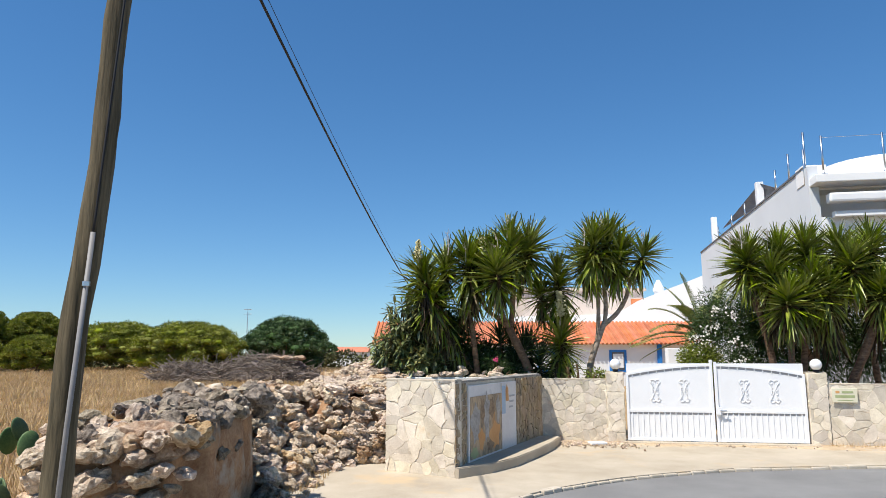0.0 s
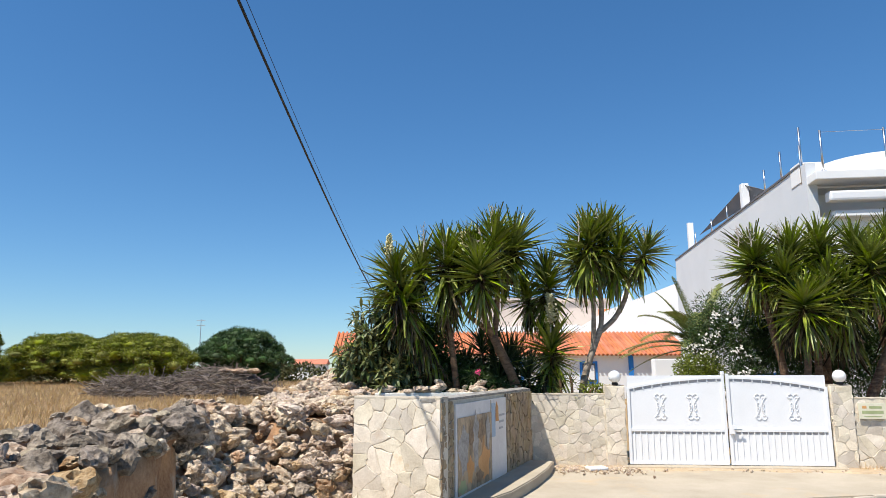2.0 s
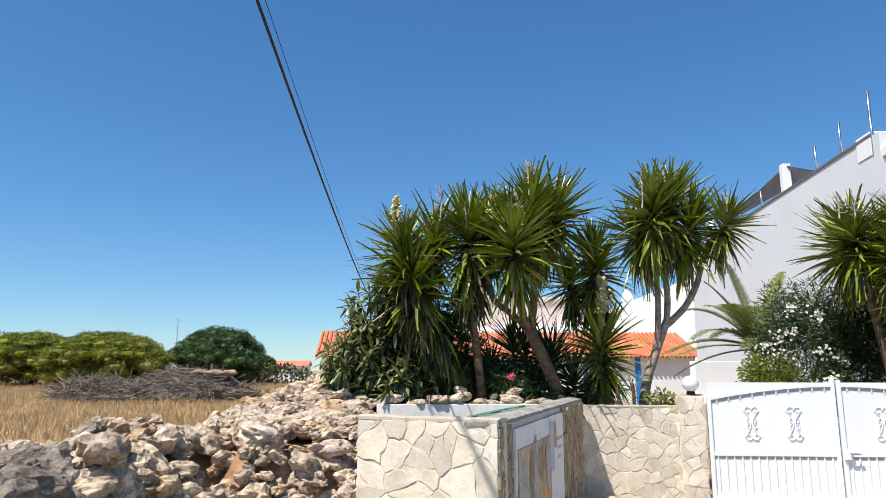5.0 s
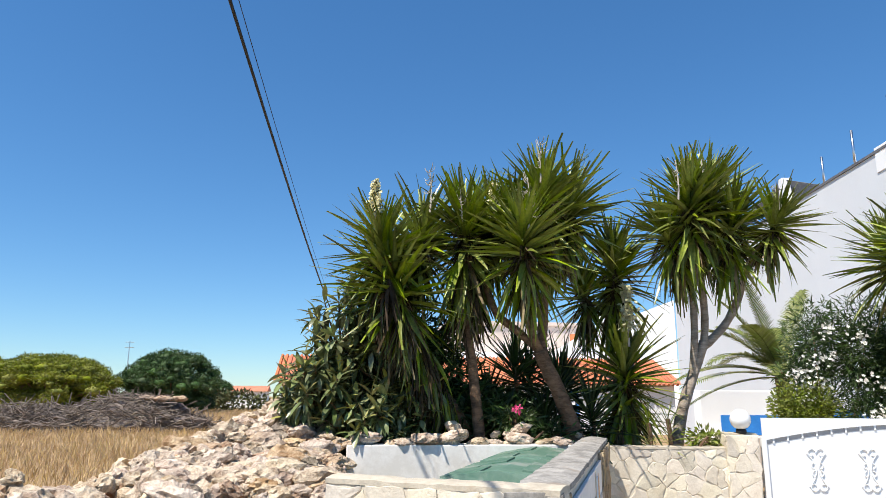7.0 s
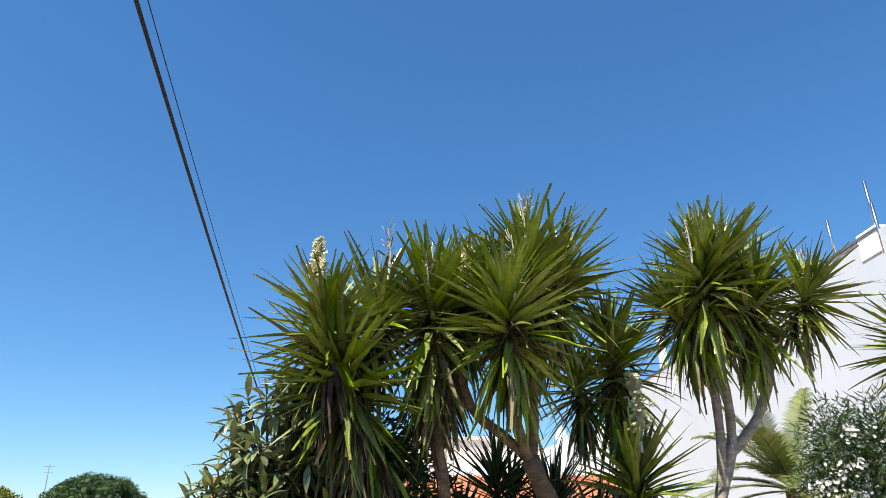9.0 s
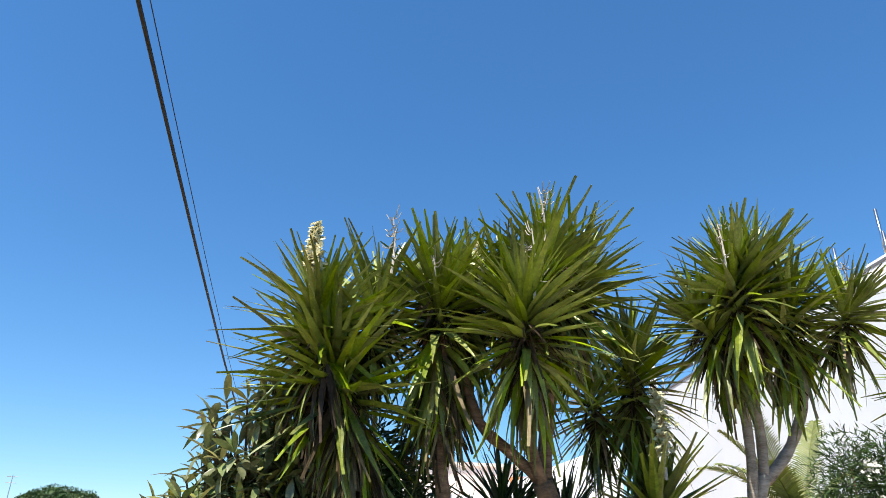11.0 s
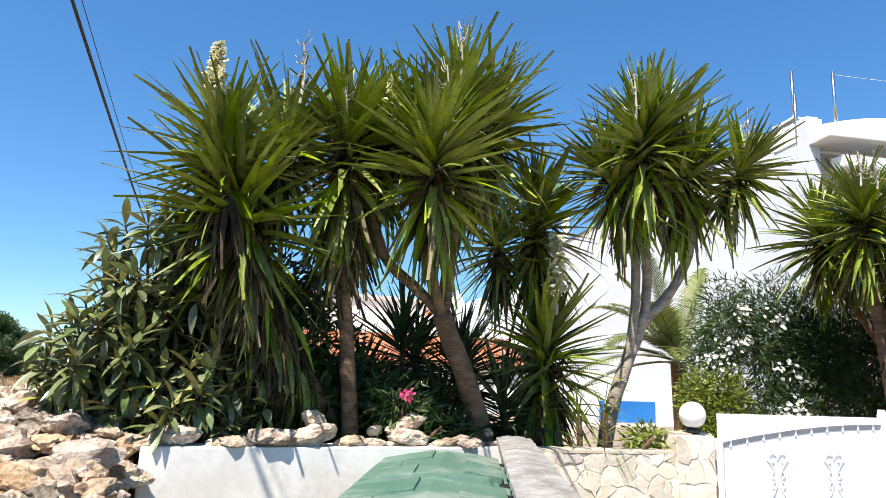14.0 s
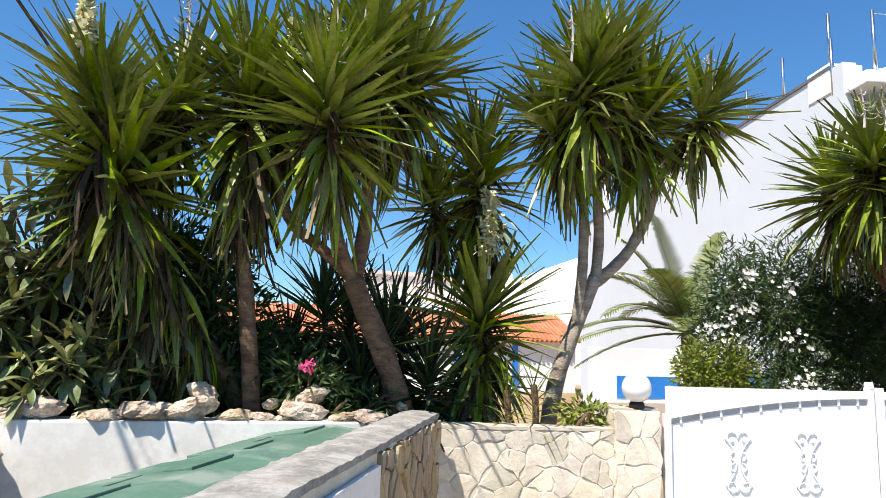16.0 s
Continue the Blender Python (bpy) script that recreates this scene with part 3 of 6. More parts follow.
def build_walls():
    wl = stone_wall("boundary_wall_left", EBR + Vector((0.02, 0.12, 0)), on_wall(-0.36), 1.19, 0.25, 0.118, 31, "low garden wall of irregular pale cladding stones")
    rough_cap(wl, (on_wall(-0.36) - EBR).length, 0.25, 1.19, 4, 0.03, 0.012)
    s1 = (GR - GL).length
    for k, (a, b, h) in enumerate(((-0.36, -0.02, 1.34), (s1 + 0.02, s1 + 0.36, 1.34))):
        post = mesh_ob("gate_post", boxed(0, b - a, -0.03, 0.3, -0.25, h, 0.012), M["mortar"])
        post.matrix_basis = frame_at(on_wall(a), WALL_DIR)
        tagged(post, "square stone-clad gate post", "gate post", "gate posts")
        cladding(post, Matrix.Translation((0, -0.03, 0.0)), b - a, h, 0.16, 50 + k, M["clad"])
        cladding(post, frame_at((0, 0.3, 0), (0, -1)), 0.33, h, 0.16, 54 + k, M["clad"])
        rough_cap(post, b - a, 0.3, h, 60 + k, 0.025, 0.0)
        lamp = thing("globe_lamp", "round white opal glass lamp on the gate post", "lamp", frame_at(on_wall((a + b) / 2), WALL_DIR) @ Matrix.Translation((0.02, 0.04, h + 0.02)), "gate lamps")
        bm = bmesh.new()
        tube(bm, [(0, 0, -0.01), (0, 0, 0.03), (0, 0, 0.045)], [0.055, 0.055, 0.045], 14)
        part("base", bm, M["black"], lamp, "black lamp base", True)
        bm = bmesh.new()
        bmesh.ops.create_uvsphere(bm, u_segments=24, v_segments=16, radius=0.108, matrix=Matrix.Translation((0, 0, 0.142)))
        part("globe", bm, M["globe"], lamp, "", True)
    wr = stone_wall("boundary_wall_right", on_wall(s1 + 0.37), on_wall(s1 + 7), 1.12, 0.25, 0.165, 32, "low garden wall of irregular pale cladding stones")
    rough_cap(wr, 6.6, 0.25, 1.12, 5, 0.03, 0.012)
    # sign board, its writing kept as bars
    sg = thing("house_sign", "small cream board with green lettering bars on the wall", "sign", frame_at(on_wall(s1 + 0.42), WALL_DIR))
    part("board", boxed(0, 0.44, -0.062, -0.042, 0.80, 1.06, 0.005), M["sign"], sg)
    part("text_bar", boxed(0.17, 0.37, -0.0645, -0.0625, 0.97, 1.01), M["sign_green"], sg)
    part("text_bar", boxed(0.05, 0.39, -0.0645, -0.0625, 0.885, 0.935), M["sign_green"], sg)
    part("text_bar", boxed(0.08, 0.36, -0.0645, -0.0625, 0.835, 0.848), M["sign_green"], sg)
    part("emblem", boxed(0.06, 0.13, -0.0645, -0.0625, 0.97, 1.015, 0.0), M["orange"], sg)
    # letter slot
    bx = thing("letter_box", "dark letter box let into the wall", "letter box", frame_at(on_wall(s1 + 1.42), WALL_DIR))
    part("body", boxed(0, 0.3, -0.05, 0.0, 0.58, 0.82, 0.006), M["black"], bx)
    part("flap", boxed(0.03, 0.27, -0.056, -0.051, 0.74, 0.79, 0.0), M["shadow_gap"], bx)


build_walls()


def build_gate():
    L = (GR - GL).length
    F = frame_at(GL, WALL_DIR)
    half = L / 2

    def arch(x):
        return 1.31 + 0.19 * math.sin(math.pi * min(1, max(0, x / L))) ** 0.9
    for leaf in range(2):
        x0, x1 = (0.02, half - 0.015) if leaf == 0 else (half + 0.015, L - 0.02)
        g = thing("gate_leaf", "white painted metal gate leaf with scrolls and an arched top", "gate", F, "gate leaves")
        part("panel", boxed(x0 + 0.02, x1 - 0.02, 0.012, 0.024, 0.06, 1.52), M["white_paint"], g, "white sheet behind the bars")
        for xa, xb in ((x0, x0 + 0.05), (x1 - 0.05, x1)):
            part("stile", boxed(xa, xb, -0.012, 0.04, 0.03, arch((xa + xb) / 2) + (0.05 if (xa > half - 0.2 and xb < half + 0.2) else 0), 0.004), M["white_paint"], g)
        part("rail", boxed(x0 + 0.05, x1 - 0.05, -0.01, 0.04, 0.03, 0.085, 0.004), M["white_paint"], g)
        part("rail", boxed(x0 + 0.05, x1 - 0.05, -0.01, 0.04, 0.575, 0.625, 0.004), M["white_paint"], g)
        bm = bmesh.new()
        n = 14
        prev = None
        for i in range(n + 1):
            x = x0 + 0.05 + (x1 - x0 - 0.1) * i / n
            z = arch(x)
            cur = [bm.verts.new(p) for p in ((x, -0.01, z - 0.035), (x, 0.04, z - 0.035), (x, 0.04, z + 0.005), (x, -0.01, z + 0.005))]
            if prev:
                for k in range(4):
                    bm.faces.new((prev[k], cur[k], cur[(k + 1) % 4], prev[(k + 1) % 4]))
            prev = cur
        bmesh.ops.recalc_face_normals(bm, faces=bm.faces[:])
        part("top_rail", bm, M["white_paint"], g)
        nb = 10
        for i in range(nb):
            x = x0 + 0.05 + (x1 - x0 - 0.1) * (i + 0.5) / nb
            part("bar", boxed(x - 0.009, x + 0.009, 0.0, 0.0085, arch(x) - 0.085, arch(x) - 0.035), M["white_paint"], g)
        nb = 15
        for i in range(nb):
            x = x0 + 0.05 + (x1 - x0 - 0.1) * (i + 0.5) / nb
            part("bar", boxed(x - 0.009, x + 0.009, 0.0, 0.0115, 0.085, 0.575), M["white_paint"], g)
        # grey strips: the shade in the open gaps under the rails, put into colour
        part("gap_strip", boxed(x0 + 0.05, x1 - 0.05, 0.008, 0.0115, 0.535, 0.575), M["shadow_gap"], g, "grey strip for the shade in the gap under the rail")
        bm = bmesh.new()
        prev = None
        for i in range(15):
            x = x0 + 0.05 + (x1 - x0 - 0.1) * i / 14
            cur = [bm.verts.new((x, 0.009, arch(x) - 0.08)), bm.verts.new((x, 0.009, arch(x) - 0.036))]
            if prev:
                bm.faces.new((prev[0], cur[0], cur[1], prev[1]))
            prev = cur
        part("gap_strip", bm, M["shadow_gap"], g, "grey strip for the shade in the gap under the rail")
        for i in range(2):
            cx = x0 + (x1 - x0) * (0.34 + 0.33 * i if leaf == 0 else 0.33 + 0.33 * i)
            bm = bmesh.new()
            for fl in (-1, 1):
                for zz, s, up in ((1.16, 0.055, 1), (0.82, 0.055, -1)):
                    pts = []
                    for k in range(15):
                        t = k / 14
                        a = (1.0 - 1.75 * t) * math.pi
                        r = 0.05 * (1 - 0.55 * t)
                        pts.append((cx + fl * (0.05 + r * math.cos(a)), 0.004, zz + up * r * math.sin(a)))
                    tube(bm, pts, 0.0065, 6)
                    tube(bm, bend((cx + fl * 0.1, 0.004, zz), (cx + fl * 0.012, 0.004, 0.99), (-fl * 0.02, 0, 0), 6), 0.0065, 6)
                for zz in (0.95, 1.03):
                    pts = [(cx + fl * (0.03 + 0.03 * math.sin(k / 8 * math.pi)), 0.004, zz + 0.03 * math.cos(k / 8 * math.pi)) for k in range(9)]
                    tube(bm, pts, 0.0065, 6)
            part("scroll", bm, M["white_paint"], g, "white wrought-iron scroll")
        if leaf == 1:
            part("lock_box", boxed(x0 + 0.0, x0 + 0.10, -0.045, -0.011, 0.54, 0.68, 0.006), M["white_paint"], g)
            part("handle", boxed(x0 + 0.06, x0 + 0.19, -0.075, -0.055, 0.605, 0.63, 0.006), M["steel"], g, "small metal handle")
        else:
            bm = bmesh.new()
            tube(bm, [(x1 - 0.02, 0.015, 1.545), (x1 - 0.02, 0.015, 1.59)], [0.035, 0.03], 10)
            part("knob", bm, M["white_paint"], g)
    # sandy strip along the wall's foot
    rng = random.Random(19)
    bm = bmesh.new()
    prev = None
    for i in range(60):
        s = -1.55 + i * 0.155
        o = 0.42 + 0.28 * noise.noise((s * 0.9, 3.1, 0)) + rng.uniform(-.05, .05)
        p, q = on_wall(s) + Vector((0, 0.02, 0)), on_wall(s) + Vector((0.16, 0.987, 0)) * -o
        cur = [bm.verts.new((p.x, p.y, 0.012)), bm.verts.new((q.x, q.y, 0.008)), bm.verts.new((q.x - 0.01, q.y - 0.05, -0.03))]
        if prev:
            for k in range(2):
                bm.faces.new((prev[k], prev[k + 1], cur[k + 1], cur[k]))
        prev = cur
    tagged(mesh_ob("sand_strip", bm, M["sand"]), "drift of ochre sand and dust along the wall", "sand", kind="structure")
    # threshold
    tagged(mesh_ob("gate_sill", boxed(-0.1, L + 0.1, -0.25, 0.3, -0.2, 0.022, 0.01, F), M["paving"]), "sandy concrete sill under the gate", "sill", kind="structure")


build_gate()


def build_bin(center, turn, seed, tall):
    rng = random.Random(seed)
    b = thing("waste_container", "large faded green plastic waste container with a closed lid", "waste container", pose(*center, 0, 0, turn), "waste containers")
    b.scale = (1, 1, tall)
    L, W = 1.14, 0.96
    bm = bmesh.new()
    rings = []
    for z, f in ((0.16, 0.80), (0.3, 0.84), (0.9, 0.93), (1.02, 0.95), (1.04, 1.0), (1.12, 1.0)):
        rings.append([bm.verts.new((sx * L / 2 * f, sy * W / 2 * f, z)) for sx, sy in ((-1, -1), (1, -1), (1, 1), (-1, 1))])
    for a, c in zip(rings, rings[1:]):
        for k in range(4):
            bm.faces.new((a[k], a[(k + 1) % 4], c[(k + 1) % 4], c[k]))
    bm.faces.new(rings[0][::-1])
    bmesh.ops.bevel(bm, geom=[e for e in bm.edges if abs(e.verts[0].co.z - e.verts[1].co.z) > 0.05], offset=0.05, segments=3, affect="EDGES")
    part("body", bm, M["bin"], b)
    # lid: a low ridge along its length, stepped ends
    bm = bmesh.new()
    prof = [(-0.5, 0.0), (-0.485, 0.03), (-0.30, 0.055), (-0.27, 0.085), (0.02, 0.125), (0.32, 0.085), (0.485, 0.035), (0.5, 0.0)]
    xs = [(-0.5, 0.3), (-0.485, 0.95), (-0.46, 1.0), (-0.44, 0.92), (0.0, 0.95), (0.44, 0.92), (0.46, 1.0), (0.485, 0.95), (0.5, 0.3)]
    grid = [[bm.verts.new((x * (L + 0.03), p * (W + 0.03), 1.125 + q * f)) for p, q in prof] for x, f in xs]
    for a, c in zip(grid, grid[1:]):
        for k in range(len(prof) - 1):
            bm.faces.new((a[k], c[k], c[k + 1], a[k + 1]))
    for a in (grid[0], grid[-1]):
        bm.faces.new(a)
    bmesh.ops.recalc_face_normals(bm, faces=bm.faces[:])
    lid = part("lid", bm, M["bin"], b, "faded scratched green lid")
    for x0, x1, y0, y1 in ((-0.54, -0.16, -0.10, 0.20), (-0.16, 0.10, 0.02, 0.20), (0.16, 0.54, -0.16, 0.20)):
        part("raised_panel", boxed(x0, x1, y0, y1, -0.04, 0.009, 0.004), M["bin"], lid).matrix_basis = pose(0, 0.25, 1.125 + 0.086, -10, 0, 0)
    for x0, x1 in ((-0.40, -0.02), (0.06, 0.50)):
        part("raised_panel", boxed(x0, x1, -0.13, 0.10, -0.04, 0.006, 0.004), M["bin"], lid).matrix_basis = pose(0, -0.22, 1.125 + 0.096, 9, 0, 0)
    part("rim", boxed(-0.60, 0.60, -0.52, 0.52, 1.03, 1.075, 0.012), M["bin"], b)
    for x in (-0.25, 0.25):
        part("grip", boxed(x - 0.09, x + 0.09, -0.30, -0.27, 1.185, 1.205, 0.004), M["black"], lid, "dark grip slot")
    for y0, y1, z0, z1 in ((0.24, 0.45, 1.085, 1.122), (0.18, 0.44, 0.955, 1.02), (-0.30, 0.08, 0.955, 1.015)):
        part("slot", boxed(-0.606, -0.50, y0, y1, z0, z1, 0.003), M["black"], b, "dark handle opening")
    for sx in (-1, 1):
        part("handle_recess", boxed(sx * 0.46 - 0.07, sx * 0.46 + 0.07, -0.42, -0.20, 1.128, 1.172, 0.006), M["black"], lid, "dark handle opening")
    bm = bmesh.new()
    tube(bm, [(-0.5, -0.535, 1.07), (0.5, -0.535, 1.07)], 0.022, 8)
    part("bar_handle", bm, M["bin"], b)
    for sx in (-1, 1):
        for sy in (-1, 1):
            bm = bmesh.new()
            tube(bm, [(sx * 0.4, sy * 0.3 - 0.025, 0.1), (sx * 0.4, sy * 0.3 + 0.025, 0.1)], 0.08, 14)
            part("wheel", bm, M["black"], b)
            part("fork", boxed(sx * 0.4 - 0.03, sx * 0.4 + 0.03, sy * 0.3 - 0.04, sy * 0.3 + 0.04, 0.14, 0.2, 0.004), M["steel"], b)


AX = (EBR - EFR).normalized()
for k, s in enumerate((-0.05, 1.25)):
    c = Vector((0.56, 12.13, 0.02)) + AX * s
    build_bin((c.x, c.y, c.z), math.degrees(math.atan2(AX.y, AX.x)), k, 0.97)


# ---- rubble wall ----
RUBBLE_FOOT = [(-2.12, 8.2, 2.6), (-1.95, 9.4, 1.15), (-1.78, 10.8, 1.2), (-0.9, 11.15, 2.4)]


def rubble_height(x, y):
    """Top of the rubble at a place; None off it."""
    if not 5.3 + max(0.0, x + 3.15) * 0.3 <= y <= 17.5:
        return None
    left = -3.15 if y < 11.3 else -3.05 + (y - 11.3) * 0.12
    right = -2.1 + 0.06 * math.sin(y * 2.1) if y < 8.4 else -0.9
    if not left <= x <= right:
        return None
    if y < 11.3:
        top = 1.27 + 0.08 * math.sin(y * 1.7)
        if y < 6.3:
            top -= (6.3 - y) * 0.28
        top -= 0.10 * math.exp(-(y - 9.6) ** 2 / 0.5)
    else:
        e = min(1.0, (x - left) / 0.7)
        dip = 0.3 * math.exp(-((x + 1.15) ** 2 + (y - 13.6) ** 2) / 0.3)
        top = (1.16 + 0.085 * (y - 11.3)) * (0.75 + 0.25 * e) - dip
    if y >= 8.2:
        # a fallen slope up from the foot line
        best, steep, inside = 9.0, 1.0, True
        for (ax, ay, _), (bx, by, st) in zip(RUBBLE_FOOT, RUBBLE_FOOT[1:]):
            dx, dy = bx - ax, by - ay
            t = max(0.0, min(1.0, ((x - ax) * dx + (y - ay) * dy) / (dx * dx + dy * dy)))
            d = math.hypot(x - ax - t * dx, y - ay - t * dy)
            if d < best:
                best, steep, inside = d, st, dx * (y - ay) - dy * (x - ax) > 0
        if not inside and y < 11.4:
            return None
        if inside:
            top = min(top, 0.22 + best * steep)
    return top


def build_rubble():
    w = thing("rubble_wall", "tumbledown dry wall of rough weathered limestone rubble", "wall", kind="structure")
    # packed core
    vs, fs, idx = [], [], {}
    st = 0.16
    for j in range(int(12.4 / st)):
        for i in range(int(2.6 / st)):
            x, y = -3.2 + i * st, 4.9 + j * st
            hgt = rubble_height(x, y)
            if hgt is not None:
                idx[i, j] = (x, y, hgt - (0.13 if y < 8.2 else 0.2))
    vid = {}

    def vert(i, j, z):
        x, y, top = idx[i, j]
        k = (i, j, z)
        if k not in vid:
            vid[k] = len(vs)
            zz = -0.1 + (top + 0.1) * z / 6
            nn = noise.noise_vector((x * 3, y * 3, zz * 3)) * 0.06 + noise.noise_vector((x * 8, y * 8, zz * 8)) * 0.03
            vs.append((x + nn.x, y + nn.y, zz + nn.z))
        return vid[k]
    for (i, j) in idx:
        if all(k in idx for k in ((i + 1, j), (i, j + 1), (i + 1, j + 1))):
            fs.append((vert(i, j, 6), vert(i + 1, j, 6), vert(i + 1, j + 1, 6), vert(i, j + 1, 6)))
            for a, b, c, d in (((i, j), (i + 1, j), (i, j - 1), (i + 1, j - 1)), ((i + 1, j), (i + 1, j + 1), (i + 2, j), (i + 2, j + 1)), ((i + 1, j + 1), (i, j + 1), (i + 1, j + 2), (i, j + 2)), ((i, j + 1), (i, j), (i - 1, j + 1), (i - 1, j))):
                if c not in idx or d not in idx:
                    for z in range(6):
                        fs.append((vert(*a, z), vert(*b, z), vert(*b, z + 1), vert(*a, z + 1)))
    quads("earth_core", vs, fs, M["packed"], w, "reddish packed earth between the stones", True)
    rng = random.Random(17)
    items = []
    kinds = [rock_mesh("stone", k, M[("rock", "rock", "rock_grey_shade", "rock_rust")[k % 4]], 3, 0.5, 0.74) for k in range(16)]
    coarse = [rock_mesh("stone", k, M[("rock", "rock", "rock_grey_shade", "rock_rust")[k % 4]], 3, 0.5, 0.74) for k in range(16)]
    greys = [2, 6, 10, 14]

    def add(p, s, side=False):
        # near stretch lies in shade: mostly dark grey stones, shade put into colour
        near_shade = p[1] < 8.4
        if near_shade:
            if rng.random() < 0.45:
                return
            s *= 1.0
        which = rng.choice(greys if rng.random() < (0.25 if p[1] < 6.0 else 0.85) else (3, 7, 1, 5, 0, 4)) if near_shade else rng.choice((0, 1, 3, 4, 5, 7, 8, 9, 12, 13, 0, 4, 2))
        sz = (s * rng.uniform(0.85, 1.25), s * rng.uniform(0.75, 1.05), s * rng.uniform(0.75, 1.1))
        items.append((p, sz, (rng.uniform(-.5, .5), rng.uniform(-.5, .5), rng.uniform(0, 6.28)), which))
    # tops
    y = 5.0
    while y < 17.4:
        x = -3.2
        while x < -0.85:
            px, py = x + rng.uniform(-.05, .05), y + rng.uniform(-.05, .05)
            hgt = rubble_height(px, py)
            if hgt is not None:
                s = rng.choice((0.11, 0.13, 0.16, 0.19, 0.23, 0.30))
                add((px, py, hgt - 0.08 + rng.uniform(-.05, .05)), s)
                low = rubble_height(px + 0.07, py - 0.13)
                if y > 8.2 and px > -2.6 and hgt - (low or 0.0) > 0.2:
                    low = low or 0.0
                    for k in range(int((hgt - low) / 0.13)):
                        add((px + 0.05 + rng.uniform(-.04, .04), py - 0.08, low + 0.13 * (k + 0.4)), rng.choice((0.13, 0.16, 0.2, 0.25)))
            x += 0.135
        y += 0.14
    # faces: along the road side, the near end, the heap's front and its field side
    def face(p0, p1, out, rows, z0=0.0, keep=1.0):
        a, b, o = Vector(p0), Vector(p1), Vector(out)
        n = int((b - a).length / 0.14)
        for i in range(n + 1):
            for r in range(rows):
                p = a.lerp(b, (i + (0.5 if r % 2 else 0)) / n)
                hgt = rubble_height(p.x - o.x * 0.12, p.y - o.y * 0.12)
                if hgt is None:
                    hgt = 1.1
                z = z0 + (hgt - z0) * (r + 0.4) / rows
                lowf = z / hgt
                if rng.random() > keep + (1 - keep) * max(0, (lowf - 0.58) * 3.0):
                    continue
                s = rng.choice((0.12, 0.15, 0.18, 0.22, 0.28))
                add((p.x + o.x * rng.uniform(-.05, .03), p.y + o.y * rng.uniform(-.05, .03), z + rng.uniform(-.04, .04)), s)
    face((-2.1, 5.7), (-2.05, 8.3), (1, 0), 7, 0.05, 0.05)
    face((-3.1, 5.35), (-2.15, 5.62), (0.3, -0.95), 8, 0.0, 1.0)
    face((-1.75, 10.85), (-0.92, 11.17), (0.3, -0.9), 4, 0.0, 0.95)
    face((-0.9, 11.3), (-0.82, 13.9), (1, 0), 6, 0.05, 0.9)
    face((-3.1, 11.3), (-2.6, 17), (-1, 0), 4, 0.0, 0.9)
    face((-3.15, 5.5), (-3.1, 11.3), (-1, 0), 4, 0.0, 0.9)
    # a few fallen stones at the foot
    for _ in range(46):
        y = rng.uniform(5.5, 11.0)
        add((-2.0 + rng.uniform(0, 0.35) + (0.25 if y > 10.3 else 0), y, rng.uniform(-.01, .06)), rng.choice((0.08, 0.1, 0.14, 0.2)))
    big = [(-2.4, 5.72, 0.98, 0.52), (-2.75, 5.55, 1.0, 0.36), (-2.5, 5.55, 0.5, 0.34), (-2.2, 7.2, 1.1, 0.38), (-2.6, 9.9, 1.12, 0.4), (-1.6, 12.0, 1.12, 0.3), (-1.25, 11.9, 1.1, 0.32), (-1.9, 12.6, 1.15, 0.34), (-1.05, 13.6, 1.2, 0.36)]
    for x, y, z, s in big:
        items.append(((x, y, z), (s, s * 0.8, s * 0.85), (0.2, 0.1, rng.uniform(0, 6)), rng.choice((3, 7, 1, 0))))
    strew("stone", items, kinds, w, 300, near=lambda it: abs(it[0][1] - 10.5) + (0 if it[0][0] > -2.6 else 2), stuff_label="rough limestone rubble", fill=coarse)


# ---- wooden pole and overhead lines ----
def build_pole():
    p = thing("utility_pole", "leaning weathered wooden utility pole with a grey conduit", "utility pole")
    base, top = Vector((-2.585, 4.6, -0.2)), Vector((-2.165, 4.6, 7.6))
    bm = bmesh.new()
    n = 22
    pts = [base.lerp(top, i / n) + Vector((0.018 * math.sin(i * 0.9), 0, 0)) for i in range(n + 1)]
    tube(bm, pts, [0.100 - 0.042 * i / n + 0.005 * math.sin(i * 2.7) for i in range(n + 1)], 18, wob=0.22)
    part("pole", bm, M["pole"], p, "", True)
    off = Vector((0.07, -0.085, 0))
    bm = bmesh.new()
    tube(bm, [base + off + Vector((0.02, 0, 0)), base.lerp(top, 0.18) + off, base.lerp(top, 0.345) + off * 0.95], 0.017, 10)
    part("conduit", bm, M["conduit"], p, "grey plastic conduit", True)
    bm = bmesh.new()
    tube(bm, [base.lerp(top, f) + off * k for f, k in ((0.34, 0.95), (0.36, 1.0), (0.4, 0.9), (0.5, 0.88), (0.7, 0.8), (0.99, 0.75))], 0.008, 6)
    part("cable", bm, M["black"], p, "thin dark cable", True)
    for f in (0.3,):
        bm = bmesh.new()
        c = base.lerp(top, f)
        tube(bm, [c + off * 0.95 - Vector((0, 0, 0.015)), c + off * 0.95 + Vector((0, 0, 0.015))], 0.026, 10)
        part("clamp", bm, M["steel"], p)
    for k, (dx, dz, r) in enumerate(((0.0, 0, 0.018), (0.065, 0.06, 0.0045))):
        ob = tagged(new("overhead_line"), "black overhead line crossing the sky" if k == 0 else "thin overhead line beside a thicker one", "cable", "overhead lines")
        bm = bmesh.new()
        pts = []
        for i in range(40):
            y = -25 + i * 65 / 39
            yy = min(y, 36.0)
            pts.append((-2.506 + 0.0399 * y + dx, y, 6.819 - 0.13365 * yy + 0.001858 * yy * yy + dz))
        tube(bm, pts, r, 8)
        part("line", bm, M["black"], ob, "", True)


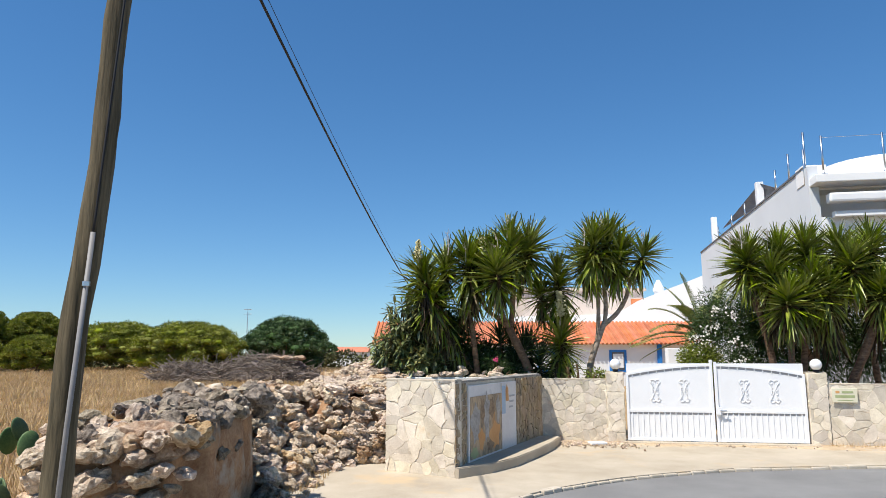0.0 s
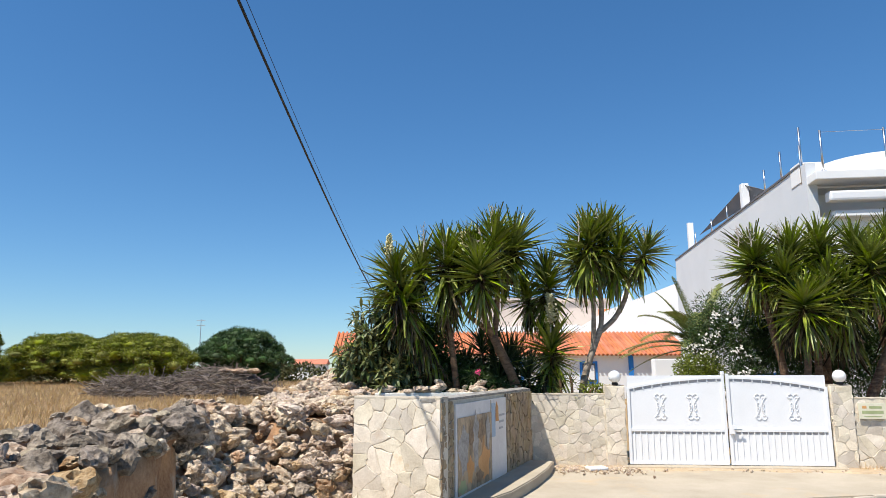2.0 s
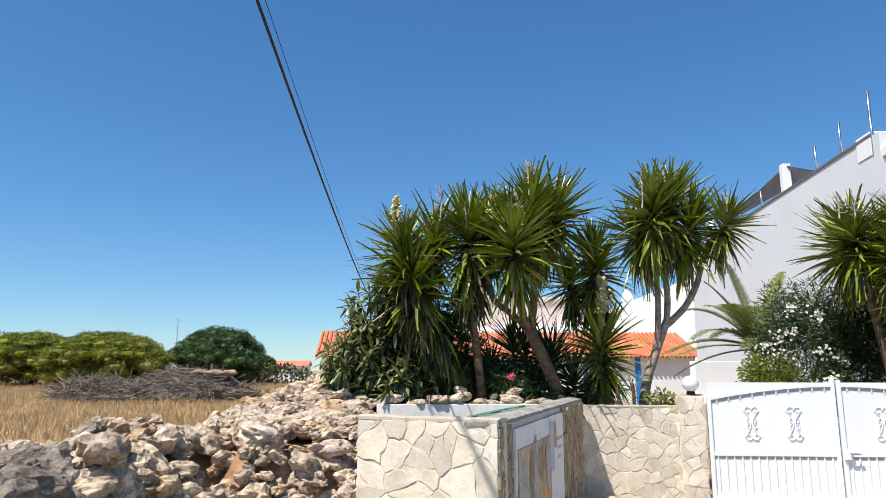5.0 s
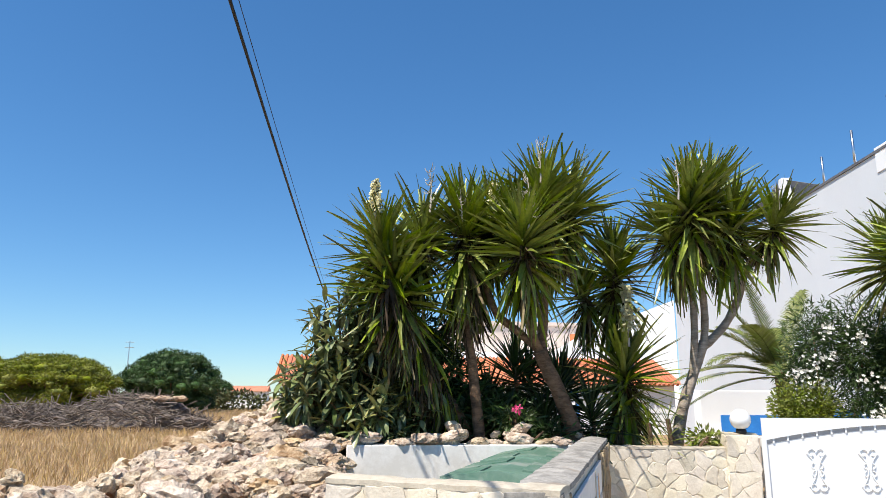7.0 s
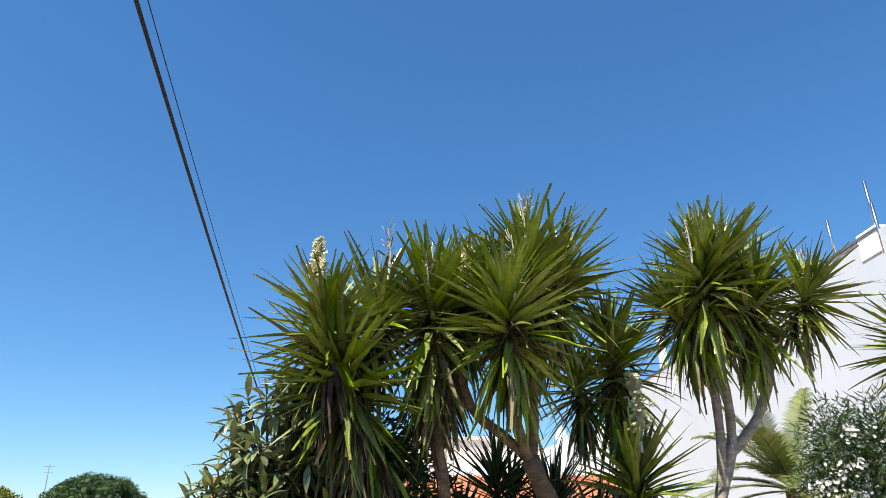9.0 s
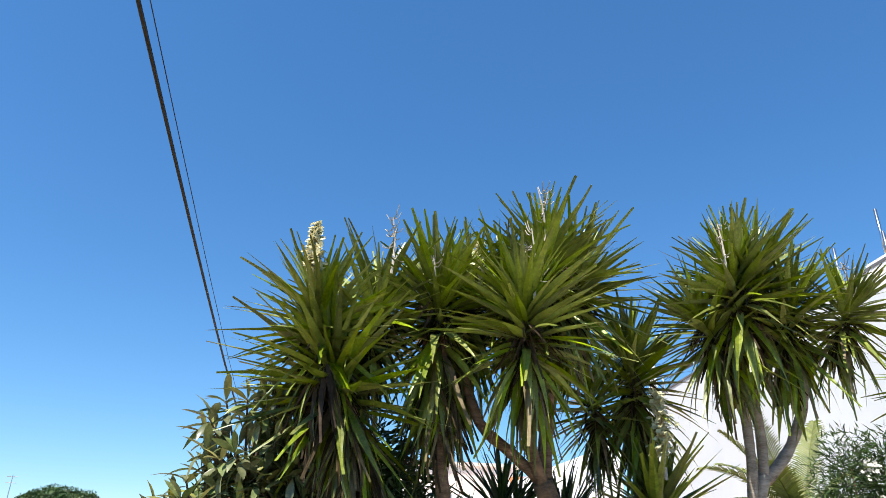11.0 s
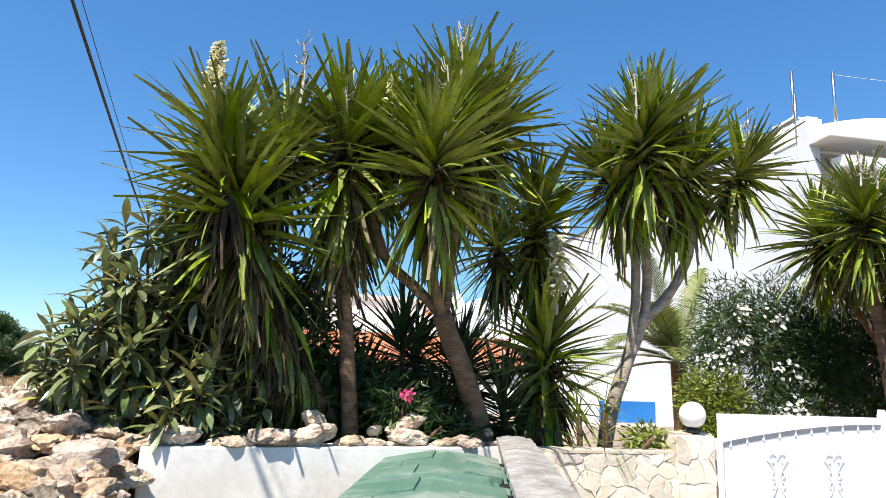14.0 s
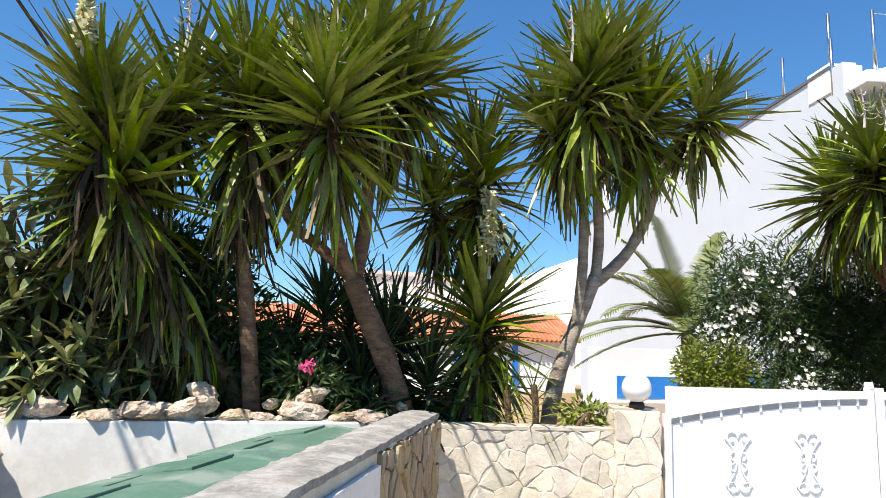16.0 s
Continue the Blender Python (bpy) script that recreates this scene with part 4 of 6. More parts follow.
# ---- leaves ----
def blade_mesh(name, mat, L, w, droop, seg=5, fold=0.25, curl=0.0):
    """A sword-shaped leaf along +y, folded along its middle, bending down by droop."""
    vs, fs = [], []
    for i in range(seg + 1):
        t = i / seg
        wd = 1.25 * w * min(0.55 + 1.3 * t, 1.72 * (1 - t)) if i < seg else 0.001
        y, z = L * t * (1 - 0.18 * droop * t), -droop * L * t * t
        vs += [(-wd / 2, y, z + wd * fold), (curl * t * t * L, y, z), (wd / 2, y, z + wd * fold)]
    for i in range(seg):
        a = i * 3
        fs += [(a, a + 1, a + 4, a + 3), (a + 1, a + 2, a + 5, a + 4)]
    me = bpy.data.meshes.new(name)
    me.from_pydata(vs, [], fs)
    me.materials.append(mat)
    return me


def toward(p, d, roll=0.0, s=1.0):
    """The pose of a leaf at p that points along d (its +y), upper side up."""
    y = Vector(d).normalized()
    z = Vector((0, 0, 1)) - y * y.z
    if z.length < 1e-3:
        z = Vector((1, 0, 0))
    z.normalize()
    x = y.cross(z)
    m = Matrix((x, y, z)).transposed().to_4x4()
    return Matrix.Translation(p) @ m @ pose(0, 0, 0, 0, roll, 0) @ Matrix.Scale(s, 4)


BLADES = [blade_mesh("leaf", M["yucca"], 0.75, 0.056, d, 6, 0.2, c) for d, c in ((0.02, 0.0), (0.06, 0.02), (0.10, -0.02), (0.16, 0.02), (0.05, -0.03), (0.30, 0.0))]
DEAD = [blade_mesh("leaf", M["yucca_dead_shade"], 0.70, 0.042, d, 5, 0.3, c) for d, c in ((0.10, 0.03), (0.25, -0.03))]
DRY = [blade_mesh("leaf", M["yucca_dry"], 0.66, 0.045, d, 5, 0.3, c) for d, c in ((0.10, 0.03), (0.25, -0.03))]


def yucca_head(items, tip, axis, rng, n=120, length=0.5, size=1.0, dry=0.05, low=1.0):
    """Leaves along the last `length` of a stem that ends at tip and points along axis:
    an open fan above, a flat tier in the middle, a hanging skirt below, dead leaves round the stem."""
    axis = Vector(axis).normalized()
    a = axis.orthogonal().normalized()
    b = axis.cross(a)
    n = int(n * 1.42)
    for i in range(n):
        u = (i + rng.random()) / n
        az = i * 2.39996 + rng.uniform(-.3, .3)
        if u < 0.34:
            th = radians(4 + 56 * (u / 0.34) ** 0.8 + rng.uniform(-7, 7))
        elif u < 0.66:
            th = radians(60 + 38 * (u - 0.34) / 0.32 + rng.uniform(-10, 10))
        else:
            th = radians(98 + 48 * low * (u - 0.66) / 0.34 + rng.uniform(-14, 14))
        d = axis * math.cos(th) + (a * math.cos(az) + b * math.sin(az)) * math.sin(th)
        if u > 0.66:
            d = (d + Vector((0, 0, -0.9 * (u - 0.66) / 0.34))).normalized()
        p = Vector(tip) - axis * (length * (0.08 + 0.92 * u))
        is_dry = u > 0.8 and rng.random() < dry * 4
        s = size * rng.uniform(0.72, 1.14) * (0.72 + 0.28 * min(1, u * 4))
        k = rng.randrange(2) if is_dry else (rng.choice((2, 3, 5, 5)) if u > 0.6 else rng.randrange(5))
        items.append((1 if is_dry else 0, k, toward(p, d, rng.uniform(-30, 30), s)))
    # dead leaves round the stem, darkened in colour for the crown's inner shade
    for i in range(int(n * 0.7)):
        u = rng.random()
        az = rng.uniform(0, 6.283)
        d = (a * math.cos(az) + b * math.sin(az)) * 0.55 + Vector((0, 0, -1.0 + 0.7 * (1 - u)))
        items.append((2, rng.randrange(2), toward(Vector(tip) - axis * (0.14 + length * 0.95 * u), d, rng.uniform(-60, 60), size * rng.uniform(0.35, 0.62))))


def thatch(items, p0, p1, n, rng, size=1.0, spread=0.45, green=0.42):
    """Old leaves hanging close round a stem from p0 (high) to p1 (low)."""
    p0, p1 = Vector(p0), Vector(p1)
    for i in range(n):
        u = rng.random()
        az = rng.uniform(0, 6.283)
        d = Vector((math.cos(az) * spread, math.sin(az) * spread, -1.0)) + Vector((rng.gauss(0, .12), rng.gauss(0, .12), 0))
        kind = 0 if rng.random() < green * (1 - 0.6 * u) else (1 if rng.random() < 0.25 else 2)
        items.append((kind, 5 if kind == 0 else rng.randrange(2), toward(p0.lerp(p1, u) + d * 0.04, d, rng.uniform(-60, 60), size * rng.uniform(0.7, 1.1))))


def flower_spike(parent, p, h, rng, mat):
    n, r = int(230 * h), 0.12 * h
    bm = bmesh.new()
    tube(bm, [p, Vector(p) + Vector((0.02, 0, h))], [0.014, 0.006], 6)
    part("flower_stalk", bm, M["stalk"], parent)
    vs, fs = [], []
    for i in range(n):
        t = rng.random()
        c = Vector(p) + Vector((0, 0, h * (0.32 + 0.68 * t))) + Vector((rng.gauss(0, 1), rng.gauss(0, 1), rng.gauss(0, .5))) * r * (1 - 0.65 * t) * 0.6
        for q in range(3):
            u = Vector((rng.gauss(0, 1), rng.gauss(0, 1), rng.gauss(-.6, 1))).normalized() * 0.06
            v = u.orthogonal().normalized() * 0.024
            k = len(vs)
            vs += [c, c + u * 0.5 + v, c + u, c + u * 0.5 - v]
            fs.append((k, k + 1, k + 2, k + 3))
    quads("blossom", vs, fs, mat, parent, "cream hanging blossoms" if mat is M["cream"] else "")


def dry_spike(parent, p, h, rng):
    bm = bmesh.new()
    tube(bm, bend(p, Vector(p) + Vector((rng.uniform(-.05, .05), 0, h)), (0.02, 0, 0), 4), [0.012, 0.011, 0.009, 0.007, 0.004], 5)
    for i in range(16):
        q = Vector(p) + Vector((0, 0, h * rng.uniform(0.25, 1)))
        d = Vector((rng.gauss(0, 1), rng.gauss(0, 1), rng.uniform(-.2, .8))).normalized() * rng.uniform(0.07, 0.15)
        tube(bm, bend(q, q + d, (0, 0, -0.03), 3), [0.006, 0.005, 0.004, 0.003], 4)
    part("dry_flower_stalk", bm, M["stalk"], parent, "dry grey flower stalk")


def finish_leaves(parent, items, rng, limit):
    """Upper leaves as pieces, the rest as one mesh of foliage."""
    rng.shuffle(items)
    vs, fs, mi = [], [], []
    for i, (dry, k, m) in enumerate(items):
        me = (BLADES, DRY, DEAD)[dry][k]
        if i < limit:
            piece("leaf", me, parent, m)
        else:
            b = len(vs)
            vs += [tuple(m @ v.co) for v in me.vertices]
            fs += [tuple(b + j for j in p.vertices) for p in me.polygons]
            mi += [dry] * len(me.polygons)
    if vs:
        ob = quads("foliage", vs, fs, [M["yucca"], M["yucca_dry"], M["yucca_dead_shade"]], parent)
        ob.data.polygons.foreach_set("material_index", mi)
        tagged(ob, kind="stuff")


def stem(parent, pts, r0, r1, mat, name="trunk"):
    bm = bmesh.new()
    line = smooth_line3(pts)
    n = len(line) - 1
    r0, r1 = r0 * 0.76, r1 * 0.78
    tube(bm, line, [(r0 + (r1 - r0) * i / n) * (1 + 0.05 * math.sin(i * 2.3)) for i in range(n + 1)], 14, wob=0.2)
    return part(name, bm, mat, parent, "", True)


def smooth_line3(pts, n=4):
    out = []
    P = [Vector(p) for p in pts]
    for i in range(len(P) - 1):
        p0, p1, p2, p3 = (P[max(0, min(len(P) - 1, i + k))] for k in (-1, 0, 1, 2))
        for j in range(n):
            t = j / n
            out.append(0.5 * ((2 * p1) + (p2 - p0) * t + (2 * p0 - 5 * p1 + 4 * p2 - p3) * t * t + (3 * p1 - p0 - 3 * p2 + p3) * t ** 3))
    out.append(P[-1])
    return out


def yucca(label, seed, stems, heads, flowers=(), dries=(), limit=120, bark="bark", back=1.0, skirts=()):
    rng = random.Random(seed)
    t = thing("yucca_tree", label, "yucca", None, "yuccas")
    for k, (pts, r0, r1) in enumerate(stems):
        pts = [(p[0] * back, 9.0 + (p[1] - 9.0) * back, 1.73 + (p[2] - 1.73) * back) for p in pts]
        stem(t, pts, r0, r1, M[bark], "trunk" if k == 0 else "branch")
    items = []
    for tip, axis, n, length, size, low in heads:
        tip = (tip[0] * back, 9.0 + (tip[1] - 9.0) * back, 1.73 + (tip[2] - 1.73) * back)
        yucca_head(items, tip, axis, rng, n, length, size, 0.08, low)
    for p0, p1, n, size, spread in skirts:
        thatch(items, p0, p1, n, rng, size, spread)
    finish_leaves(t, items, rng, limit)
    for p, h, mat in flowers:
        flower_spike(t, Vector(p), h, rng, M[mat])
    for p, h in dries:
        dry_spike(t, Vector(p), h, rng)
    return t


def build_yuccas():
    G = 1.0  # garden soil behind the wall
    yucca("tall leaning yucca with a shaggy skirt of hanging leaves", 1,
          [([(0.62, 13.98, G - 0.1), (0.5, 13.95, 1.45), (0.22, 13.85, 1.85), (-0.1, 13.6, 2.5), (-0.36, 13.5, 3.05)], 0.10, 0.07)],
          [((-0.40, 13.55, 3.27), (-0.25, -0.15, 1), 140, 0.5, 1.0, 0.9), ((-0.28, 13.55, 2.9), (-0.3, -0.25, 1), 120, 0.55, 1.2, 1.1), ((0.08, 13.85, 3.5), (0.2, 0.2, 1), 110, 0.6, 1.05, 1.0)],
          [((-0.52, 14.0, 3.55), 0.5, "cream")], [((0.1, 14.1, 3.75), 0.5)], 150, back=1.14,
          skirts=[((-0.36, 14.0, 3.0), (0.1, 14.35, 2.1), 230, 0.92, 0.6), ((0.05, 14.3, 2.4), (0.45, 14.55, 1.6), 130, 0.9, 0.35)])
    yucca("tall yucca with a straight dark trunk among the others", 2,
          [([(0.72, 14.15, G - 0.1), (0.66, 14.1, 1.5), (0.6, 14.05, 2.0), (0.53, 14.0, 2.5), (0.55, 14.0, 3.3)], 0.085, 0.065)],
          [((0.50, 14.0, 3.72), (-0.05, -0.1, 1), 150, 0.7, 1.05, 1.0), ((0.88, 14.3, 3.85), (0.2, 0.2, 1), 120, 0.6, 1.05, 1.0)],
          [((0.86, 14.2, 3.75), 0.4, "cream")], [((0.48, 14.2, 3.6), 0.5)], 120, back=1.07, skirts=[((0.55, 14.35, 3.3), (0.58, 14.4, 2.8), 130, 1.0, 0.5)])
    yucca("tall yucca with a curved forked trunk and a wide crown", 3,
          [([(1.78, 14.0, G - 0.1), (1.62, 13.95, 1.48), (1.44, 13.9, 1.85), (1.28, 13.88, 2.2)], 0.125, 0.10),
           ([(1.30, 13.88, 2.15), (1.15, 13.75, 2.45), (1.08, 13.5, 2.75), (1.03, 13.38, 3.2)], 0.065, 0.05),
           ([(1.28, 13.88, 2.2), (1.05, 13.9, 2.4), (0.82, 13.9, 2.6), (0.7, 13.95, 3.0)], 0.06, 0.05),
           ([(1.30, 13.9, 2.2), (1.36, 13.95, 2.6), (1.34, 13.8, 3.1), (1.3, 13.7, 3.7)], 0.075, 0.055)],
          [((0.98, 13.33, 3.40), (-0.1, -0.25, 1), 130, 0.6, 1.0, 1.05), ((1.28, 13.65, 3.98), (0.0, -0.05, 1), 130, 0.7, 0.98, 0.95), ((1.74, 14.0, 3.9), (0.4, 0.1, 1), 140, 0.6, 1.1, 0.95), ((1.0, 13.9, 3.75), (-0.2, 0.2, 1), 90, 0.5, 1.0, 1.0)],
          (), [((1.34, 13.9, 4.1), 0.5), ((1.1, 13.6, 3.45), 0.6)], 180, back=1.09)
    yucca("shaded yucca standing behind the others", 4,
          [([(2.75, 15.0, G - 0.1), (2.65, 14.95, 2.0), (2.55, 14.85, 3.0)], 0.09, 0.06)],
          [((2.52, 14.8, 3.6), (0.0, 0, 1), 150, 0.8, 1.0, 1.0), ((2.1, 14.9, 3.2), (-0.2, 0, 1), 90, 0.5, 0.9, 1.0)], (), (), 60)
    yucca("young low yucca with a tall cream flower spike", 5,
          [([(2.26, 14.12, G - 0.15), (2.2, 14.05, 1.3), (2.28, 14.02, 1.9)], 0.06, 0.055)],
          [((2.26, 14.0, 2.16), (0.0, -0.05, 1), 105, 0.6, 1.06, 0.85), ((2.2, 14.05, 1.72), (-0.05, -0.1, 1), 46, 0.45, 0.9, 1.0)],
          [((2.46, 14.3, 2.3), 0.70, "cream")], (), 120, back=1.11, skirts=[((2.45, 14.55, 1.8), (2.42, 14.62, 1.5), 40, 0.7, 0.8)])
    yucca("tall yucca with a pale trunk forking into three stems", 6,
          [([(2.76, 14.05, G - 0.1), (2.84, 13.98, 1.5), (3.0, 13.92, 2.0), (3.13, 13.9, 2.32)], 0.095, 0.07),
           ([(2.98, 13.92, 1.95), (3.0, 13.85, 2.4), (2.98, 13.8, 2.95), (2.86, 13.6, 3.5)], 0.06, 0.045),
           ([(3.13, 13.9, 2.28), (3.16, 13.9, 2.6), (3.14, 13.88, 3.0), (3.1, 13.75, 3.6)], 0.06, 0.05),
           ([(3.13, 13.9, 2.28), (3.38, 13.9, 2.5), (3.56, 13.88, 2.8), (3.62, 13.82, 3.05), (3.7, 13.7, 3.3)], 0.065, 0.05)],
          [((2.85, 13.5, 3.92), (-0.12, -0.2, 1), 140, 0.6, 1.0, 1.0), ((3.2, 13.65, 4.05), (0.1, -0.05, 1), 130, 0.6, 0.98, 0.95), ((2.65, 13.8, 3.6), (-0.4, 0.1, 1), 90, 0.5, 0.95, 1.0), ((3.45, 13.6, 3.75), (0.25, -0.1, 1), 120, 0.6, 0.95, 1.0), ((3.86, 13.4, 3.66), (0.55, -0.2, 1), 90, 0.4, 0.85, 0.95)],
          (), [((2.9, 13.75, 3.9), 0.5), ((3.3, 13.9, 4.1), 0.45), ((4.1, 13.7, 3.75), 0.4)], 180, "bark_grey", back=1.09)
    yucca("big yucca clump with many crowns behind the gate", 7,
          [([(7.2, 14.8, 0.2), (7.1, 14.7, 1.3), (6.85, 14.6, 2.4), (6.58, 14.5, 3.4)], 0.11, 0.07),
           ([(8.35, 14.6, 0.2), (8.6, 14.4, 1.2), (9.0, 14.2, 2.3), (9.1, 14.1, 3.2)], 0.14, 0.09),
           ([(7.1, 14.3, 0.2), (7.1, 14.0, 1.4), (7.05, 13.8, 2.5)], 0.09, 0.07),
           ([(7.6, 14.7, 0.2), (7.7, 14.6, 1.6), (7.7, 14.5, 3.2)], 0.1, 0.07),
           # rear stems, three of them for the added shading crowns
           ([(8.3, 15.3, 0.2), (8.4, 15.4, 1.8), (8.6, 15.5, 3.6)], 0.1, 0.07), ([(9.7, 15.2, 0.2), (9.6, 15.3, 1.8), (9.6, 15.4, 3.6)], 0.1, 0.07), ([(8.3, 15.3, 1.4), (7.95, 15.35, 2.4), (7.75, 15.4, 3.5)], 0.08, 0.06), ([(8.0, 15.35, 2.2), (7.4, 15.4, 2.9), (7.05, 15.45, 3.5)], 0.07, 0.055)],
          [((6.5, 14.45, 3.92), (-0.2, -0.1, 1), 170, 0.6, 1.05, 0.9), ((7.0, 15.45, 4.0), (-0.1, 0, 1), 140, 0.7, 1.1, 1.0), ((7.0, 13.7, 2.95), (0.0, -0.2, 1), 130, 0.5, 1.0, 1.05),
           ((7.2, 14.3, 4.05), (0, -0.1, 1), 120, 0.6, 0.95, 1.0), ((7.8, 14.4, 4.15), (0, 0, 1), 120, 0.6, 1.0, 1.0), ((8.5, 13.9, 3.75), (0.05, -0.25, 1), 140, 0.6, 1.05, 1.05), ((9.1, 14.2, 4.15), (0.1, 0, 1), 130, 0.6, 1.0, 1.0),
           # last three crowns are added behind, hidden, to cast shade on the oleander
           ((7.7, 14.0, 3.4), (0, -0.3, 1), 100, 0.5, 0.95, 1.1), ((9.6, 13.9, 3.5), (0.3, -0.2, 1), 120, 0.6, 1.0, 1.0), ((6.95, 14.2, 3.4), (-0.2, -0.2, 1), 90, 0.5, 0.9, 1.0), ((6.9, 14.1, 3.6), (0, -0.2, 1), 100, 0.6, 0.95, 1.0), ((7.45, 13.9, 3.05), (0, -0.2, 1), 100, 0.6, 0.95, 1.1), ((8.0, 14.0, 3.2), (0, -0.2, 1), 110, 0.6, 0.95, 1.1), ((8.4, 14.2, 4.1), (0, 0, 1), 110, 0.6, 0.95, 1), ((9.0, 13.8, 3.2), (0, -0.2, 1), 110, 0.6, 0.95, 1.1), ((9.7, 14.2, 4.2), (0, 0, 1), 120, 0.6, 1.0, 1), ((10.4, 14.0, 3.8), (0.1, 0, 1), 120, 0.6, 1.0, 1), ((7.75, 15.4, 4.0), (0, 0, 1), 130, 0.7, 1.1, 1.0), ((8.6, 15.5, 4.15), (0, 0, 1), 130, 0.7, 1.1, 1.0), ((9.6, 15.4, 4.1), (0, 0, 1), 130, 0.7, 1.1, 1.0)],
          (), [((6.3, 14.1, 3.9), 0.35), ((6.9, 14.2, 4.0), 0.35), ((6.05, 14.1, 3.9), 0.4)], 200,
          skirts=[((7.2, 14.4, 3.7), (7.2, 14.5, 2.4), 160, 1.1, 0.6), ((8.2, 14.4, 3.7), (8.2, 14.5, 2.2), 200, 1.1, 0.7), ((9.3, 14.4, 3.7), (9.3, 14.5, 2.2), 200, 1.1, 0.7)])


def leafy(name, centers, n, lsize, mat, seed, parent, narrow=0.3, droop=0.2, shell=0.55):
    """Leaves of size lsize scattered in ellipsoids (place, radii): joined into one mesh."""
    rng = random.Random(seed)
    vs, fs = [], []
    tot = sum(r[0] * r[1] * r[2] for _, r in centers)
    for c, r in centers:
        for _ in range(int(n * r[0] * r[1] * r[2] / tot)):
            d = Vector((rng.gauss(0, 1), rng.gauss(0, 1), rng.gauss(0, 1))).normalized()
            k = rng.uniform(shell, 1.0) * (1 + 0.22 * noise.noise(d * 2.2 + Vector(c)))
            p = Vector(c) + Vector((d.x * r[0], d.y * r[1], d.z * r[2])) * k
            u = (d + Vector((rng.gauss(0, .7), rng.gauss(0, .7), rng.gauss(-droop, .6)))).normalized() * lsize * rng.uniform(0.7, 1.3)
            v = u.cross(Vector((rng.gauss(0, 1), rng.gauss(0, 1), rng.gauss(0, 1)))).normalized() * lsize * narrow * 0.5
            b = len(vs)
            vs += [p, p + u * 0.45 + v, p + u, p + u * 0.45 - v]
            fs.append((b, b + 1, b + 2, b + 3))
    return quads(name, vs, fs, mat, parent)


def loquat_leaf(name, mat, L=0.2, w=0.07, droop=0.3):
    vs, fs = [], []
    prof = (0.08, 0.6, 0.95, 1.0, 0.75, 0.03)
    for i, f in enumerate(prof):
        t = i / 5
        y, z = L * t, -droop * L * t * t
        vs += [(-w * f / 2, y, z + w * f * 0.16), (0, y, z), (w * f / 2, y, z + w * f * 0.16)]
    for i in range(5):
        a = i * 3
        fs += [(a, a + 1, a + 4, a + 3), (a + 1, a + 2, a + 5, a + 4)]
    me = bpy.data.meshes.new(name)
    me.from_pydata(vs, [], fs)
    me.materials.append(mat)
    for p in me.polygons:
        p.use_smooth = True
    return me


def build_loquat():
    t = thing("loquat_tree", "bushy loquat tree with large leathery leaves hanging over the wall", "tree")
    SH = Vector((0.22, 0.32, -0.02))
    rng = random.Random(31)
    stem(t, [(-0.75, 14.9, 0.0), (-0.7, 14.85, 1.0), (-0.8, 14.8, 1.6)], 0.09, 0.07, M["bark"])
    leaves = [loquat_leaf("leaf", M["loquat"], 0.195, 0.058, d) for d in (0.1, 0.35, 0.6)] + [loquat_leaf("leaf", M["loquat_young"], 0.20, 0.056, 0.15)]
    blobs = [((-1.05, 14.4, 2.45), (0.45, 0.5, 0.42)), ((-1.27, 14.3, 1.85), (0.52, 0.55, 0.42)), ((-0.55, 14.3, 2.1), (0.5, 0.45, 0.5)), ((-0.75, 14.05, 1.55), (0.55, 0.4, 0.3)), ((-0.2, 14.15, 1.6), (0.4, 0.35, 0.35)),
             ((-1.38, 14.6, 1.65), (0.42, 0.5, 0.3)), ((-0.8, 14.5, 2.9), (0.25, 0.3, 0.2))]
    n = 0
    vs, fs, mi = [], [], []
    bm = bmesh.new()
    for bi, (c, r) in enumerate(blobs):
        for k in range((30, 36, 28, 30, 16, 26, 11)[bi]):
            d = Vector((rng.gauss(0, 1), rng.gauss(-.35, 1), rng.gauss(0.15, 1))).normalized()
            q = rng.uniform(0.7, 1.0)
            p = Vector(c) + Vector((d.x * r[0], d.y * r[1], d.z * r[2])) * q
            p = p + SH
            ax = (d * 0.5 + Vector((rng.gauss(0, .3), rng.gauss(0, .3), 0.8))).normalized()
            tube(bm, bend(Vector(c) + SH + Vector((0, 0.1, -0.2)), p, (0, 0, -0.05), 3), [0.014, 0.011, 0.009, 0.007], 5)
            a = ax.orthogonal().normalized()
            b = ax.cross(a)
            for j in range(13):
                az, th = j * 2.4 + rng.uniform(-.3, .3), radians(28 + 8.5 * j + rng.uniform(-10, 10))
                dd = ax * math.cos(th) + (a * math.cos(az) + b * math.sin(az)) * math.sin(th)
                dd.z -= 0.04 + 0.015 * j
                which = 3 if (j < 3 and rng.random() < 0.5) else rng.randrange(3)
                m = toward(p - ax * 0.012 * j, dd, rng.uniform(-25, 25), rng.uniform(0.8, 1.15))
                n += 1
                if n % 4 == 0 and n < 1200:
                    piece("leaf", leaves[which], t, m)
                else:
                    me = leaves[which]
                    b0 = len(vs)
                    vs += [tuple(m @ v.co) for v in me.vertices]
                    fs += [tuple(b0 + jj for jj in p2.vertices) for p2 in me.polygons]
                    mi += [1 if which == 3 else 0] * len(me.polygons)
    tagged(part("twig_work", bm, M["bark"], t), kind="stuff")
    ob = quads("foliage", vs, fs, [M["loquat"], M["loquat_young"]], t, smooth=True)
    ob.data.polygons.foreach_set("material_index", mi)
    tagged(ob, kind="stuff")


